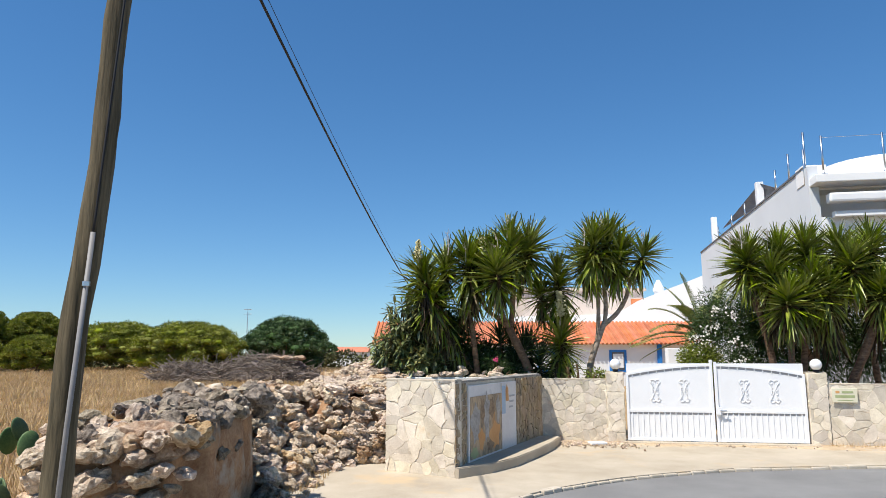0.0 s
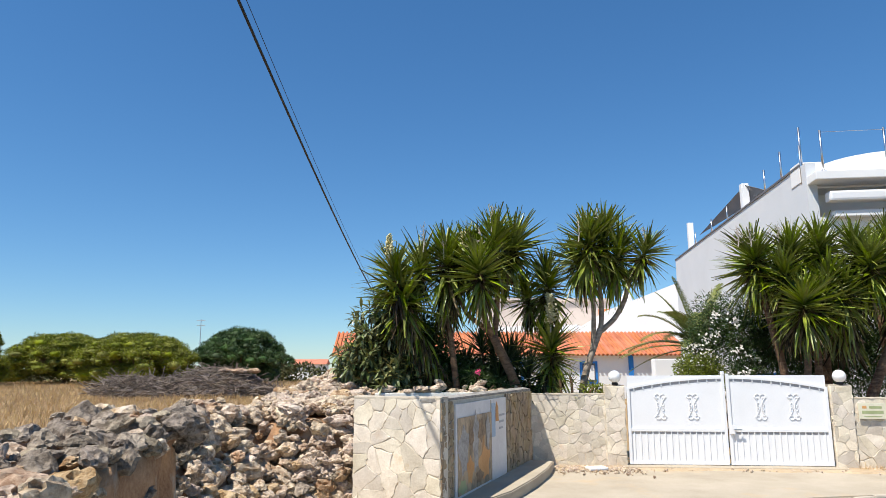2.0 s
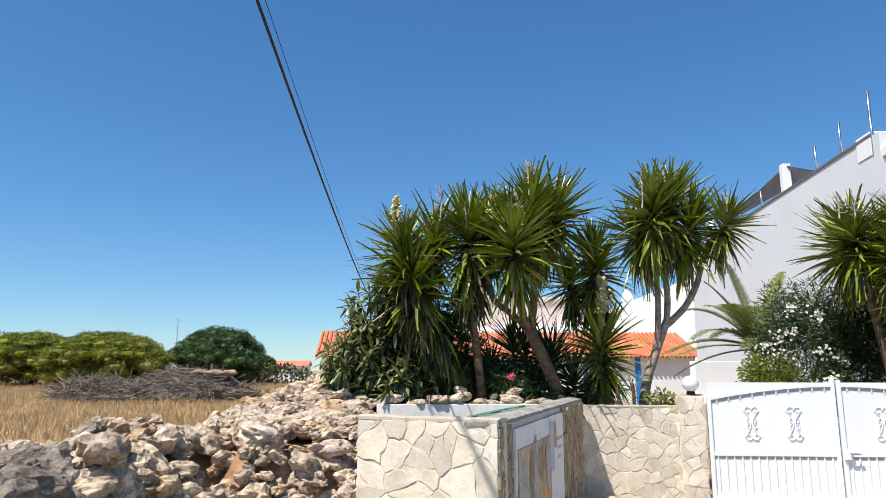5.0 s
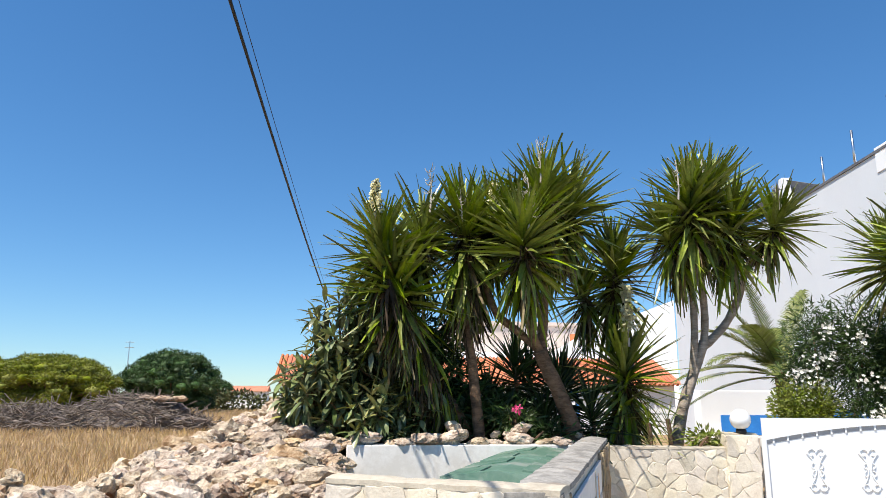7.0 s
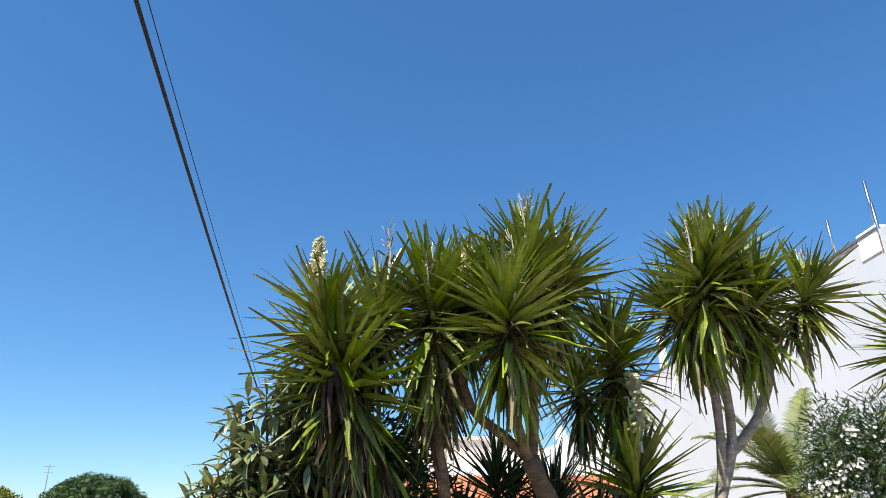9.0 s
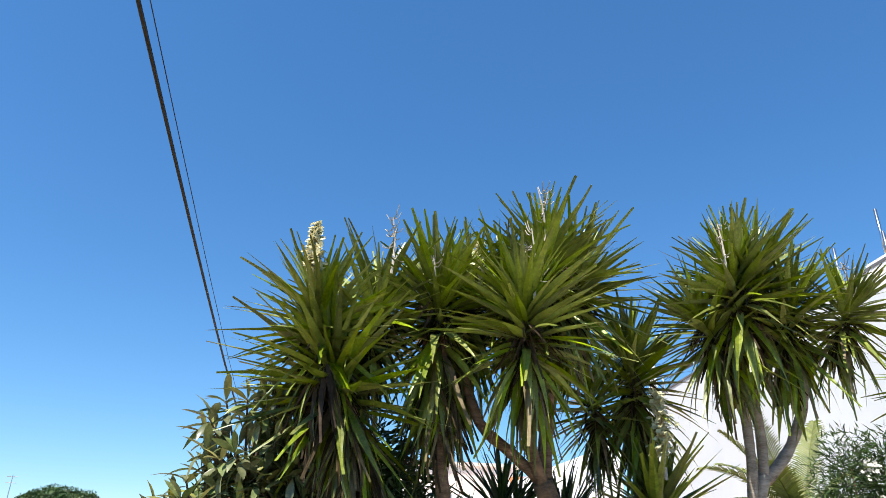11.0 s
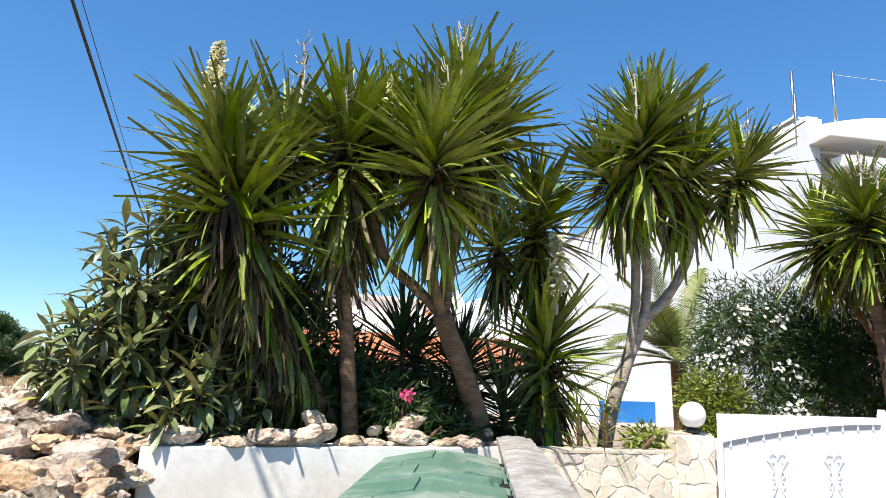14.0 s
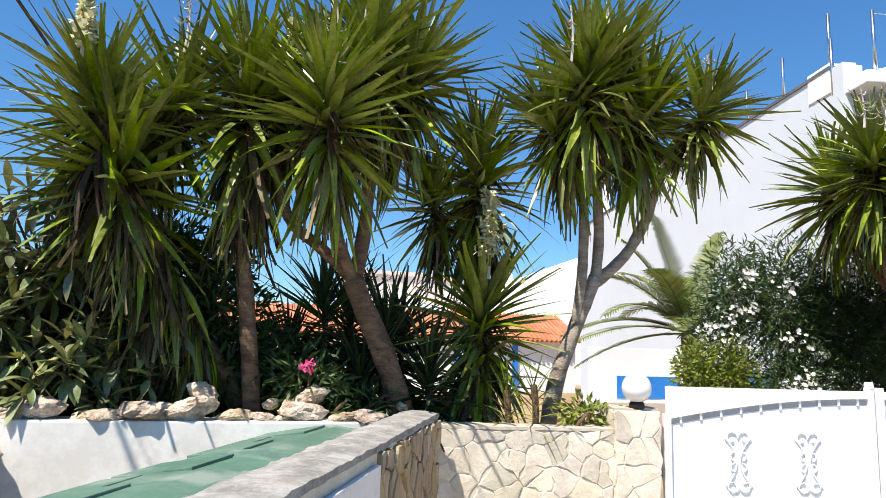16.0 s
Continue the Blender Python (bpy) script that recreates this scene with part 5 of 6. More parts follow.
def shrub(name, label, category, centers, n, lsize, mat, seed, foot, narrow=0.28, flowers=None, group=""):
    t = thing(name, label, category, None, group)
    rng = random.Random(seed)
    bm = bmesh.new()
    for k in range(5):
        c, r = centers[k % len(centers)]
        tube(bm, bend((foot[0] + rng.uniform(-.1, .1), foot[1] + rng.uniform(-.1, .1), foot[2]), Vector(c) + Vector((rng.uniform(-.2, .2), rng.uniform(-.2, .2), r[2] * 0.3)), (rng.uniform(-.1, .1), 0, 0), 5), [0.03, 0.026, 0.022, 0.018, 0.014, 0.01], 6)
    part("stems", bm, M["bark"], t)
    tagged(leafy("foliage", centers, n, lsize, mat, seed, t, narrow, 0.2, 0.25), kind="stuff")
    if flowers:
        fmat, count, size = flowers
        vs, fs = [], []
        for _ in range(count):
            c, r = rng.choice(centers[:5])
            d = Vector((rng.gauss(-.5, .7), rng.gauss(-1.5, .6), rng.gauss(0.1, .8))).normalized()
            p = Vector(c) + Vector((d.x * r[0], d.y * r[1], d.z * r[2])) * rng.uniform(1.08, 1.25)
            for k in range(rng.randrange(16, 30)):
                q = p + Vector((rng.gauss(0, 1), rng.gauss(0, 1), rng.gauss(0, 1))) * size * 1.5
                nrm = (Vector((0, -0.6, 0.5)) + Vector((rng.gauss(0, .5), rng.gauss(0, .5), rng.gauss(0, .5)))).normalized()
                u = nrm.orthogonal().normalized()
                v = nrm.cross(u)
                for a in range(5):
                    an = a * 1.2566
                    e = u * math.cos(an) + v * math.sin(an)
                    g = u * math.cos(an + 0.6) + v * math.sin(an + 0.6)
                    h = u * math.cos(an - 0.6) + v * math.sin(an - 0.6)
                    b = len(vs)
                    vs += [q, q + g * size * 0.4 + nrm * size * .1, q + e * size * 0.62 + nrm * size * .15, q + h * size * 0.4 + nrm * size * .1]
                    fs.append((b, b + 1, b + 2, b + 3))
        quads("blossoms", vs, fs, fmat, t)
    return t


def spiky_shrub(name, label, seed, tips, n, size, mat, group=""):
    """Thin dark spiky-leaved plants."""
    rng = random.Random(seed)
    t = thing(name, label, "shrub", None, group)
    vs, fs = [], []
    for tip, axis in tips:
        bm = bmesh.new()
        tube(bm, bend((tip[0], tip[1] + 0.05, 0.95), tip, (0.03, 0, 0), 4), 0.025, 6)
        part("stem", bm, M["bark"], t)
        for i in range(n):
            az, th = i * 2.4, radians(15 + 105 * (i / n) + rng.uniform(-10, 10))
            d = Vector((math.sin(th) * math.cos(az), math.sin(th) * math.sin(az), math.cos(th))) + Vector(axis)
            m = toward(Vector(tip) - Vector((0, 0, 0.35 * i / n)), d, rng.uniform(-30, 30), size * rng.uniform(0.7, 1.1))
            me = BLADES[rng.randrange(6)]
            b = len(vs)
            vs += [tuple(m @ Vector((v.co.x * 0.6, v.co.y, v.co.z))) for v in me.vertices]
            fs += [tuple(b + j for j in p.vertices) for p in me.polygons]
    tagged(quads("foliage", vs, fs, mat, t), kind="stuff")


def build_palm():
    t = thing("palm", "small feathery palm beside the white oleander", "palm")
    rng = random.Random(4)
    c = Vector((7.0, 18.2, 2.1))
    bm = bmesh.new()
    tube(bm, [(7.07, 18.25, -0.1), (7.05, 18.22, 0.9), c], [0.14, 0.13, 0.12], 12, wob=0.3)
    part("trunk", bm, M["bark"], t)
    # each frond: its turn and rise at the foot, its length and how far it bends over
    for az, rise, L, sag in ((176, 74, 1.6, 0.10), (170, 52, 1.75, 0.42), (186, 40, 1.6, 0.55), (178, 22, 1.65, 0.42), (192, 12, 1.7, 0.30), (165, 2, 1.3, 0.35), (205, 58, 1.5, 0.4), (228, 30, 1.2, 0.5),
                             (20, 70, 1.7, 0.2), (350, 55, 1.6, 0.4), (60, 60, 1.6, 0.4), (120, 58, 1.7, 0.4), (95, 40, 1.6, 0.5), (150, 64, 1.7, 0.25), (140, 26, 1.6, 0.45)):
        az, el = radians(az + rng.uniform(-5, 5)), radians(rise)
        d = Vector((math.cos(az) * math.cos(el), math.sin(az) * math.cos(el), math.sin(el)))
        L *= 1.3
        pts = [c + d * L * s + Vector((0, 0, -sag * s * s * L)) for s in [i / 12 for i in range(13)]]
        vs, fs = [], []
        for i in range(1, 48):
            s = 0.10 + 0.90 * i / 48
            q = s * 12
            a = int(min(11, q))
            p = pts[a].lerp(pts[a + 1], q - a)
            fwd = (pts[a + 1] - pts[a]).normalized()
            side = fwd.cross(Vector((0, 0, 1))).normalized()
            upv = side.cross(fwd)
            ll = 0.36 * math.sin(math.pi * min(1, 0.15 + 0.85 * s)) ** 0.6 + 0.05
            for sg in (-1, 1):
                e = (side * sg * 0.8 + fwd * 0.7 + upv * 0.25 + Vector((0, 0, -0.15))).normalized() * ll * rng.uniform(0.85, 1.1)
                w = fwd * 0.0145
                b = len(vs)
                vs += [p - w, p + e * 0.5 - w * 0.9 + Vector((0, 0, 0.0)), p + e + Vector((0, 0, -0.05)), p + e * 0.5 + w, p + w]
                fs.append((b, b + 1, b + 2, b + 3, b + 4))
        fr = quads("frond", vs, fs, M["palm"], t)
        bm = bmesh.new()
        tube(bm, pts, [0.016 - 0.001 * i for i in range(13)], 5)
        part("midrib", bm, M["palm"], fr)


def build_plants():
    build_yuccas()
    build_loquat()
    build_palm()
    shrub("oleander", "tall dark oleander with clusters of white flowers", "oleander", [((6.42, 16.9, 2.0), (0.42, 0.4, 0.6)), ((6.65, 16.8, 2.55), (0.48, 0.45, 0.8)), ((7.05, 16.3, 1.4), (0.65, 0.45, 0.55)), ((7.25, 16.5, 2.4), (0.85, 0.55, 0.95)), ((7.8, 16.2, 2.2), (0.9, 0.6, 1.1)), ((8.8, 16.2, 2.0), (1.2, 0.6, 1.3)), ((10.0, 15.8, 2.0), (1.2, 0.6, 1.3))], 46000, 0.13, M["shrub"], 71, (6.7, 16.8, 0), 0.15, (M["flower"], 17, 0.05), "garden shrubs")
    shrub("light_green_bush", "low bright green bush by the gate post", "shrub", [((6.0, 16.6, 1.5), (0.34, 0.28, 0.5)), ((6.35, 16.45, 1.4), (0.38, 0.28, 0.6)), ((5.95, 16.4, 1.1), (0.3, 0.25, 0.4))], 7500, 0.07, M["shrub_light"], 72, (6.1, 16.5, 0), 0.4, None, "garden shrubs")
    shrub("pink_oleander", "small oleander with pink flowers behind the rocks", "oleander", [((1.1, 14.4, 1.45), (0.35, 0.22, 0.28)), ((1.5, 14.35, 1.3), (0.35, 0.2, 0.2))], 900, 0.12, M["shrub"], 73, (1.1, 14.4, 0.9), 0.18, None, "garden shrubs")
    t = thing("pink_flower", "bright pink oleander blossom", "flower")
    tagged(leafy("petals", [((1.09, 14.18, 1.60), (0.045, 0.04, 0.035))], 24, 0.045, M["pink"], 6, t, 0.8), kind="stuff")
    shrub("low_green_shrub", "low green plants at the foot of the yucca", "shrub", [((3.15, 13.98, 1.28), (0.28, 0.12, 0.14))], 350, 0.07, M["shrub_light"], 75, (3.1, 14.0, 1.0), 0.4, None, "garden shrubs")
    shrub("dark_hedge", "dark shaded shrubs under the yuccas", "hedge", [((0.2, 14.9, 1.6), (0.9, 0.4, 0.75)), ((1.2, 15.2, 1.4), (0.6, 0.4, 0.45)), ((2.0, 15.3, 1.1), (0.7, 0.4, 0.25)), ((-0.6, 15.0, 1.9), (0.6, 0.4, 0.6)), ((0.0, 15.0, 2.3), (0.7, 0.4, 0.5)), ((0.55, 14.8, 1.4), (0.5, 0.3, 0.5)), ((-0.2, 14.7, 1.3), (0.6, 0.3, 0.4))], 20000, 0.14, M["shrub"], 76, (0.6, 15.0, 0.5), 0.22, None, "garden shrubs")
    # leaf colour holds the shade these plants stand in
    spiky_shrub("spiky_plant", "thin-leaved spiky plants under the yuccas, their leaf colour darkened for shade", 9, [((1.25, 14.9, 2.1), (0, 0, 0)), ((1.75, 14.8, 1.9), (0.1, 0, 0)), ((1.55, 14.7, 1.5), (0, -0.1, 0)), ((2.05, 14.5, 1.6), (0, 0, 0)), ((1.95, 15.2, 1.9), (0, 0, 0)), ((1.5, 15.2, 2.0), (0, 0, 0)), ((1.0, 15.3, 1.7), (0, 0, 0))], 80, 0.95, M["spiky"], "garden shrubs")
    spiky_shrub("young_yucca", "small bright yucca shoots at the trunk's foot", 10, [((2.72, 13.98, 1.5), (0.0, -0.1, 0.2)), ((2.55, 14.1, 1.45), (-0.1, 0, 0.3))], 26, 0.42, M["yucca"], "garden shrubs")
    # prickly pear beside the pole
    t = thing("prickly_pear", "dark green prickly pear cactus beside the pole", "cactus")
    rng = random.Random(12)
    for k in range(40):
        bm = bmesh.new()
        bmesh.ops.create_uvsphere(bm, u_segments=12, v_segments=8, radius=0.5)
        part("pad", bm, M["cactus"], t, "", True).matrix_basis = Matrix.LocRotScale(Vector((-4.55 + rng.uniform(-.75, .75), 6.7 + rng.uniform(-.5, .5), rng.uniform(0.1, 1.0))), Euler((rng.uniform(-.6, .6), rng.uniform(-.6, .6), rng.uniform(0, 3))), Vector((0.2, 0.05, 0.28)))


# ---- houses ----
def build_houses():
    # white house with roof terrace
    c0, c1 = Vector((10.05, 18.1, 0)), Vector((13.1, 34.0, 0))
    d = (c1 - c0)
    L = d.length
    F = frame_at(c0, d)
    hs = thing("white_house", "large white rendered house with a roof terrace and steel posts", "house", F)
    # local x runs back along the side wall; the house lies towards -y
    # the side wall's shade is put into its colour, a greyer white
    part("side_wall", boxed(0.0, L, -0.25, 0.0, -0.3, 6.83), M["white_shaded"], hs, "white side wall, its shade put into a greyer colour")
    part("coping", boxed(0.3, L, -0.28, 0.03, 6.832, 6.89), M["dark"], hs, "thin dark coping")
    part("corner_block", boxed(0.32, 0.95, -0.6, 0.02, 6.4, 6.95, 0.01), M["white"], hs)
    part("front_wall", boxed(0.0, 0.25, -9, -0.252, -0.3, 5.4), M["white"], hs)
    part("terrace_slab", boxed(-0.55, 1.2, -9, -0.02, 6.25, 6.47, 0.02), M["white"], hs)
    part("awning_box", boxed(-0.45, -0.1, -9, -0.35, 5.72, 5.98, 0.06), M["white_paint"], hs, "white awning housing")
    part("balcony_back", boxed(0.9, 1.1, -9, -0.3, 5.4, 6.25), M["white"], hs)
    part("lintel", boxed(-0.3, -0.05, -9, -0.5, 5.36, 5.5), M["white"], hs)
    # curved stair-head on the roof
    bm = bmesh.new()
    cx, cy = 2.1, -2.6
    pts = [(0.55, -9.0)] + [(0.55, cy - 0.2)] + [(cx - (cx - 0.55) * math.cos(a), cy + 1.55 * math.sin(a)) for a in [math.pi / 2 * i / 12 for i in range(13)]] + [(6, cy + 1.55), (6, -9.0)]
    lo = [bm.verts.new((x, y, 6.45)) for x, y in pts]
    hi = [bm.verts.new((x, y, 7.25)) for x, y in pts]
    for i in range(len(pts)):
        j = (i + 1) % len(pts)
        bm.faces.new((lo[i], lo[j], hi[j], hi[i]))
    bm.faces.new(hi)
    bmesh.ops.recalc_face_normals(bm, faces=bm.faces[:])
    part("roof_parapet", bm, M["white"], hs)
    part("roof", boxed(0.2, L, -9, -0.2, 6.2, 6.44), M["white"], hs)
    for k, (x, h0, h1) in enumerate(((0.45, 6.9, 7.95), (1.9, 6.88, 7.75), (3.3, 6.88, 7.62), (7.4, 6.88, 7.45), (9.6, 6.88, 7.45), (12.3, 6.88, 7.45))):
        bm = bmesh.new()
        tube(bm, [(x, -0.1, h0 - 0.05), (x, -0.1, h1)], 0.03, 8)
        part("railing_post", bm, M["steel"], hs, "steel railing post", True)
    bm = bmesh.new()
    tube(bm, [(0.3, -0.02, 6.35), (0.3, -0.02, 7.4)], 0.03, 8)
    part("railing_post", bm, M["steel"], hs, "", True)
    for y in (-0.25, -1.75, -3.3, -4.8):
        bm = bmesh.new()
        tube(bm, [(-0.45, y, 6.45), (-0.45, y, 7.55)], 0.028, 8)
        part("railing_post", bm, M["steel"], hs, "", True)
        part("foot_plate", boxed(-0.52, -0.38, y - 0.07, y + 0.07, 6.468, 6.485), M["steel"], hs)
    bm = bmesh.new()
    tube(bm, [(-0.45, -0.25, 7.5), (-0.45, -4.8, 7.5)], 0.006, 6)
    part("railing_wire", bm, M["steel"], hs)
    for x in (5.6, 13.6):
        part("white_post", boxed(x - 0.12, x + 0.12, -0.32, -0.08, 6.8, 6.9 + (0.9 if x < 9 else 1.25), 0.01), M["white_paint"], hs)
    bm = bmesh.new()
    v = [bm.verts.new(p) for p in ((5.5, -0.2, 7.75), (4.3, -0.6, 7.2), (12.6, -0.35, 7.4))]
    bm.faces.new(v)
    sail = part("shade_sail", bm, M["sail"], hs, "grey shade sail")
    sol = sail.modifiers.new("thick", "SOLIDIFY")
    sol.thickness = 0.01
    # low white house with an orange roof
    ob = thing("low_house", "low white house with an orange tiled roof and blue trim", "house", pose(0, 40, 0))
    x0, x1 = -3.8, 15.8
    part("wall", boxed(x0, x1, 0, 5.0, -0.3, 2.42), M["white"], ob)
    bm = bmesh.new()
    vs = [bm.verts.new(p) for p in ((x0 - .3, -0.35, 2.38), (x1 + .3, -0.35, 2.38), (x1 + .3, 3.0, 3.78), (x0 - .3, 3.0, 3.78), (x0 - .3, 5.4, 2.6), (x1 + .3, 5.4, 2.6))]
    bm.faces.new(vs[:4])
    bm.faces.new((vs[3], vs[2], vs[5], vs[4]))
    bm.faces.new((vs[0], vs[3], vs[4]))
    bm.faces.new((vs[1], vs[5], vs[2]))
    bm.faces.new((vs[0], vs[4], vs[5], vs[1]))
    bmesh.ops.recalc_face_normals(bm, faces=bm.faces[:])
    roof = part("roof", bm, M["tile"], ob)
    n = 84
    for i in range(n):
        x = x0 - 0.25 + (x1 - x0 + 0.5) * i / (n - 1)
        bt = bmesh.new()
        tube(bt, [(x, -0.4, 2.38), (x, 1.3, 3.09), (x, 3.0, 3.80)], 0.075, 6)
        part("roof_tile", bt, M["tile"], roof)
    for wx in (6.0, 10.2, 1.5):
        w = part("window", boxed(wx - 0.5, wx + 0.5, -0.06, -0.004, 0.75, 2.02), M["blue"], ob, "blue-framed window")
        part("pane", boxed(wx - 0.36, wx - 0.02, -0.08, -0.062, 0.88, 1.9), M["glass"], w)
        part("pane", boxed(wx + 0.02, wx + 0.36, -0.08, -0.062, 0.88, 1.9), M["glass"], w)
        part("curtain", boxed(wx - 0.30, wx + 0.30, -0.095, -0.082, 1.0, 1.8), M["white"], w)
    part("blue_pillar", boxed(12.5, 12.76, -0.1, -0.004, -0.2, 2.36), M["blue"], ob, "blue painted corner strip")
    # taller white gable house behind
    ob = thing("gable_house", "white gabled house with a slim chimney behind the low one", "house", pose(16, 50, 0, 0, 0, -27) @ pose(-16.4, 0, -0.55))
    bm = bmesh.new()
    prof = [(12.0, -0.3), (12.0, 4.7), (14.8, 6.3), (21, 8.5), (21, -0.3)]
    a = [bm.verts.new((x, 0, z)) for x, z in prof]
    b = [bm.verts.new((x, 9, z)) for x, z in prof]
    bm.faces.new(a)
    bm.faces.new(b[::-1])
    for i in range(5):
        bm.faces.new((a[i], a[(i + 1) % 5], b[(i + 1) % 5], b[i]))
    bmesh.ops.recalc_face_normals(bm, faces=bm.faces[:])
    part("wall", bm, M["white"], ob)
    w = part("window", boxed(16.0, 16.9, -0.05, -0.004, 3.75, 4.75), M["white_paint"], ob)
    part("pane", boxed(16.15, 16.75, -0.07, -0.052, 3.9, 4.6), M["glass"], w)
    part("lower_wing", boxed(4.0, 12.2, 2, 8, -0.3, 5.5), M["white"], ob)
    w = part("window", boxed(3.0 + 10.2, 3.0 + 11.1, -0.05, -0.004, 3.2, 3.9), M["glass"], ob)
    bm = bmesh.new()
    tube(bm, [(16.2, 1, 5.0), (16.2, 1, 7.0), (16.2, 1, 7.05), (16.2, 1, 7.3), (16.2, 1, 7.9)], [0.32, 0.32, 0.42, 0.4, 0.12], 10)
    part("chimney", bm, M["white"], ob)
    part("roof_edge", boxed(14.0, 15.8, 1.5, 6.0, 6.0, 6.6, 0.0), M["tile"], ob)
    # beige block
    ob = thing("beige_building", "plain beige rendered building in the distance", "building", pose(0, 58, 0))
    part("wall", boxed(7.0, 17.2, 0, 8, -0.3, 7.2), M["beige"], ob)
    part("roof", boxed(6.8, 17.4, -0.2, 8.2, 7.2, 7.45), M["beige"], ob)
    w = part("window", boxed(8.2, 9.6, -0.05, -0.004, 3.9, 5.0), M["glass"], ob)
    # garden wall with a blue band
    ob = thing("garden_wall", "low white garden wall with a blue painted band", "wall", pose(0, 21, 0), kind="structure")
    part("wall", boxed(6.9, 9.9, 0, 0.3, -0.3, 1.9, 0.02), M["white"], ob)
    part("blue_band", boxed(7.35, 8.7, -0.012, -0.002, 0.95, 1.37), M["blue"], ob, "blue painted band")
    part("ledge", boxed(6.6, 9.9, -0.6, -0.014, -0.2, 0.93, 0.02), M["beige"], ob)
    bm = boxed(9.55, 10.2, -0.9, -0.62, -0.2, 1.5, 0.03)
    bx = mesh_ob("blue_cabinet", bm, M["blue"])
    bx.matrix_basis = pose(0, 21, 0)
    tagged(bx, "dark blue painted cabinet standing by the garden wall", "cabinet")
    # soil of the raised garden
    bm = bmesh.new()
    bed = [(-0.8, 14.1), (1.9, 14.05), (3.2, 13.95), (3.3, 14.6), (2.6, 16.2), (-0.9, 16.2)]
    lo = [bm.verts.new((x, y, -0.2)) for x, y in bed]
    hi = [bm.verts.new((x, y, 1.02)) for x, y in bed]
    bm.faces.new(hi)
    for i in range(len(bed)):
        bm.faces.new((lo[i], lo[(i + 1) % len(bed)], hi[(i + 1) % len(bed)], hi[i]))
    bmesh.ops.recalc_face_normals(bm, faces=bm.faces[:])
    tagged(mesh_ob("garden_bed", bm, M["packed"]), "raised bed of dark soil behind the wall", "soil", kind="structure")
    # far house
    ob = thing("far_house", "small distant white house with an orange roof", "house", pose(0, 130, 0))
    part("wall", boxed(-20.2, -14.5, 0, 6, -0.3, 2.5), M["white"], ob)
    bm = bmesh.new()
    vs = [bm.verts.new(p) for p in ((-20.6, -.4, 2.5), (-14.2, -.4, 2.5), (-14.2, 3, 3.45), (-20.6, 3, 3.45), (-20.6, 6.4, 2.5), (-14.2, 6.4, 2.5))]
    for f in ((0, 1, 2, 3), (3, 2, 5, 4), (0, 3, 4), (1, 5, 2), (0, 4, 5, 1)):
        bm.faces.new([vs[i] for i in f])
    bmesh.ops.recalc_face_normals(bm, faces=bm.faces[:])
    part("roof", bm, M["tile"], ob)
    part("yard_wall", boxed(-24, -9, -30, -29.7, -0.2, 0.95), M["white"], ob)


# ---- far trees and field ----
def far_tree(name, label, x, y, w, h, base, mat, seed, n, flat, bark, trunk_h):
    t = thing(name, label, "tree", None, "far trees")
    rng = random.Random(seed)
    bm = bmesh.new()
    tube(bm, bend((x, y, -0.1), (x + rng.uniform(-.3, .3), y, trunk_h), (0.1, 0, 0), 5), [0.28, 0.25, 0.22, 0.2, 0.18, 0.15], 8)
    blobs = []
    count = 150
    for k in range(count):
        a, r = k * 2.39996 + rng.uniform(-.3, .3), math.sqrt((k + 0.5) / count) * rng.uniform(0.82, 0.98)
        px, py = x + math.cos(a) * r * w / 2, y + math.sin(a) * r * w / 2
        top = base + (h - base) * (1 - r ** 2.4) ** 0.5 * rng.uniform(0.86, 1.0)
        sz = w * rng.uniform(0.04, 0.085)
        low = base + (h - base) * (0.16 if flat < 0.7 else 0.08) * rng.uniform(0.6, 1.6)
        blobs.append(((px, py, max(low, top - sz * flat)), (sz * rng.uniform(0.9, 1.5), sz, sz * flat)))
        if k % 2:
            blobs.append(((x + (px - x) * 0.9, y + (py - y) * 0.9, base + (top - base) * rng.uniform(0.1, 0.7)), (sz * 1.3, sz * 1.2, sz * flat)))
        if k % 8 == 0:
            tube(bm, bend((x, y, trunk_h * 0.8), (px, py, max(trunk_h, top - sz * flat)), (0, 0, -0.2), 4), [0.13, 0.11, 0.09, 0.07, 0.04], 5)
    part("trunk", bm, M[bark], t)
    ball = bmesh.new()
    bmesh.ops.create_icosphere(ball, subdivisions=2, radius=1.0)
    co = [v.co.copy() for v in ball.verts]
    tri = [tuple(v.index for v in f.verts) for f in ball.faces]
    ball.free()
    vs, fs = [], []
    for c, r in blobs:
        k = len(vs)
        for q in co:
            f = 0.60 * (1 + 0.45 * noise.noise(q * 2.1 + Vector(c)) + 0.3 * noise.noise(q * 5.0 + Vector(c)))
            vs.append((c[0] + q.x * r[0] * f, c[1] + q.y * r[1] * f, c[2] + q.z * r[2] * f))
        fs += [tuple(k + j for j in f) for f in tri]
    quads("crown", vs, fs, mat, t, smooth=True)
    up = [((c[0], c[1], c[2] + r[2] * 0.12), r) for c, r in blobs]
    tagged(leafy("leaves", up, int(n * 1.25), 0.21, mat, seed, t, 0.42, -0.5, 0.62), kind="stuff")


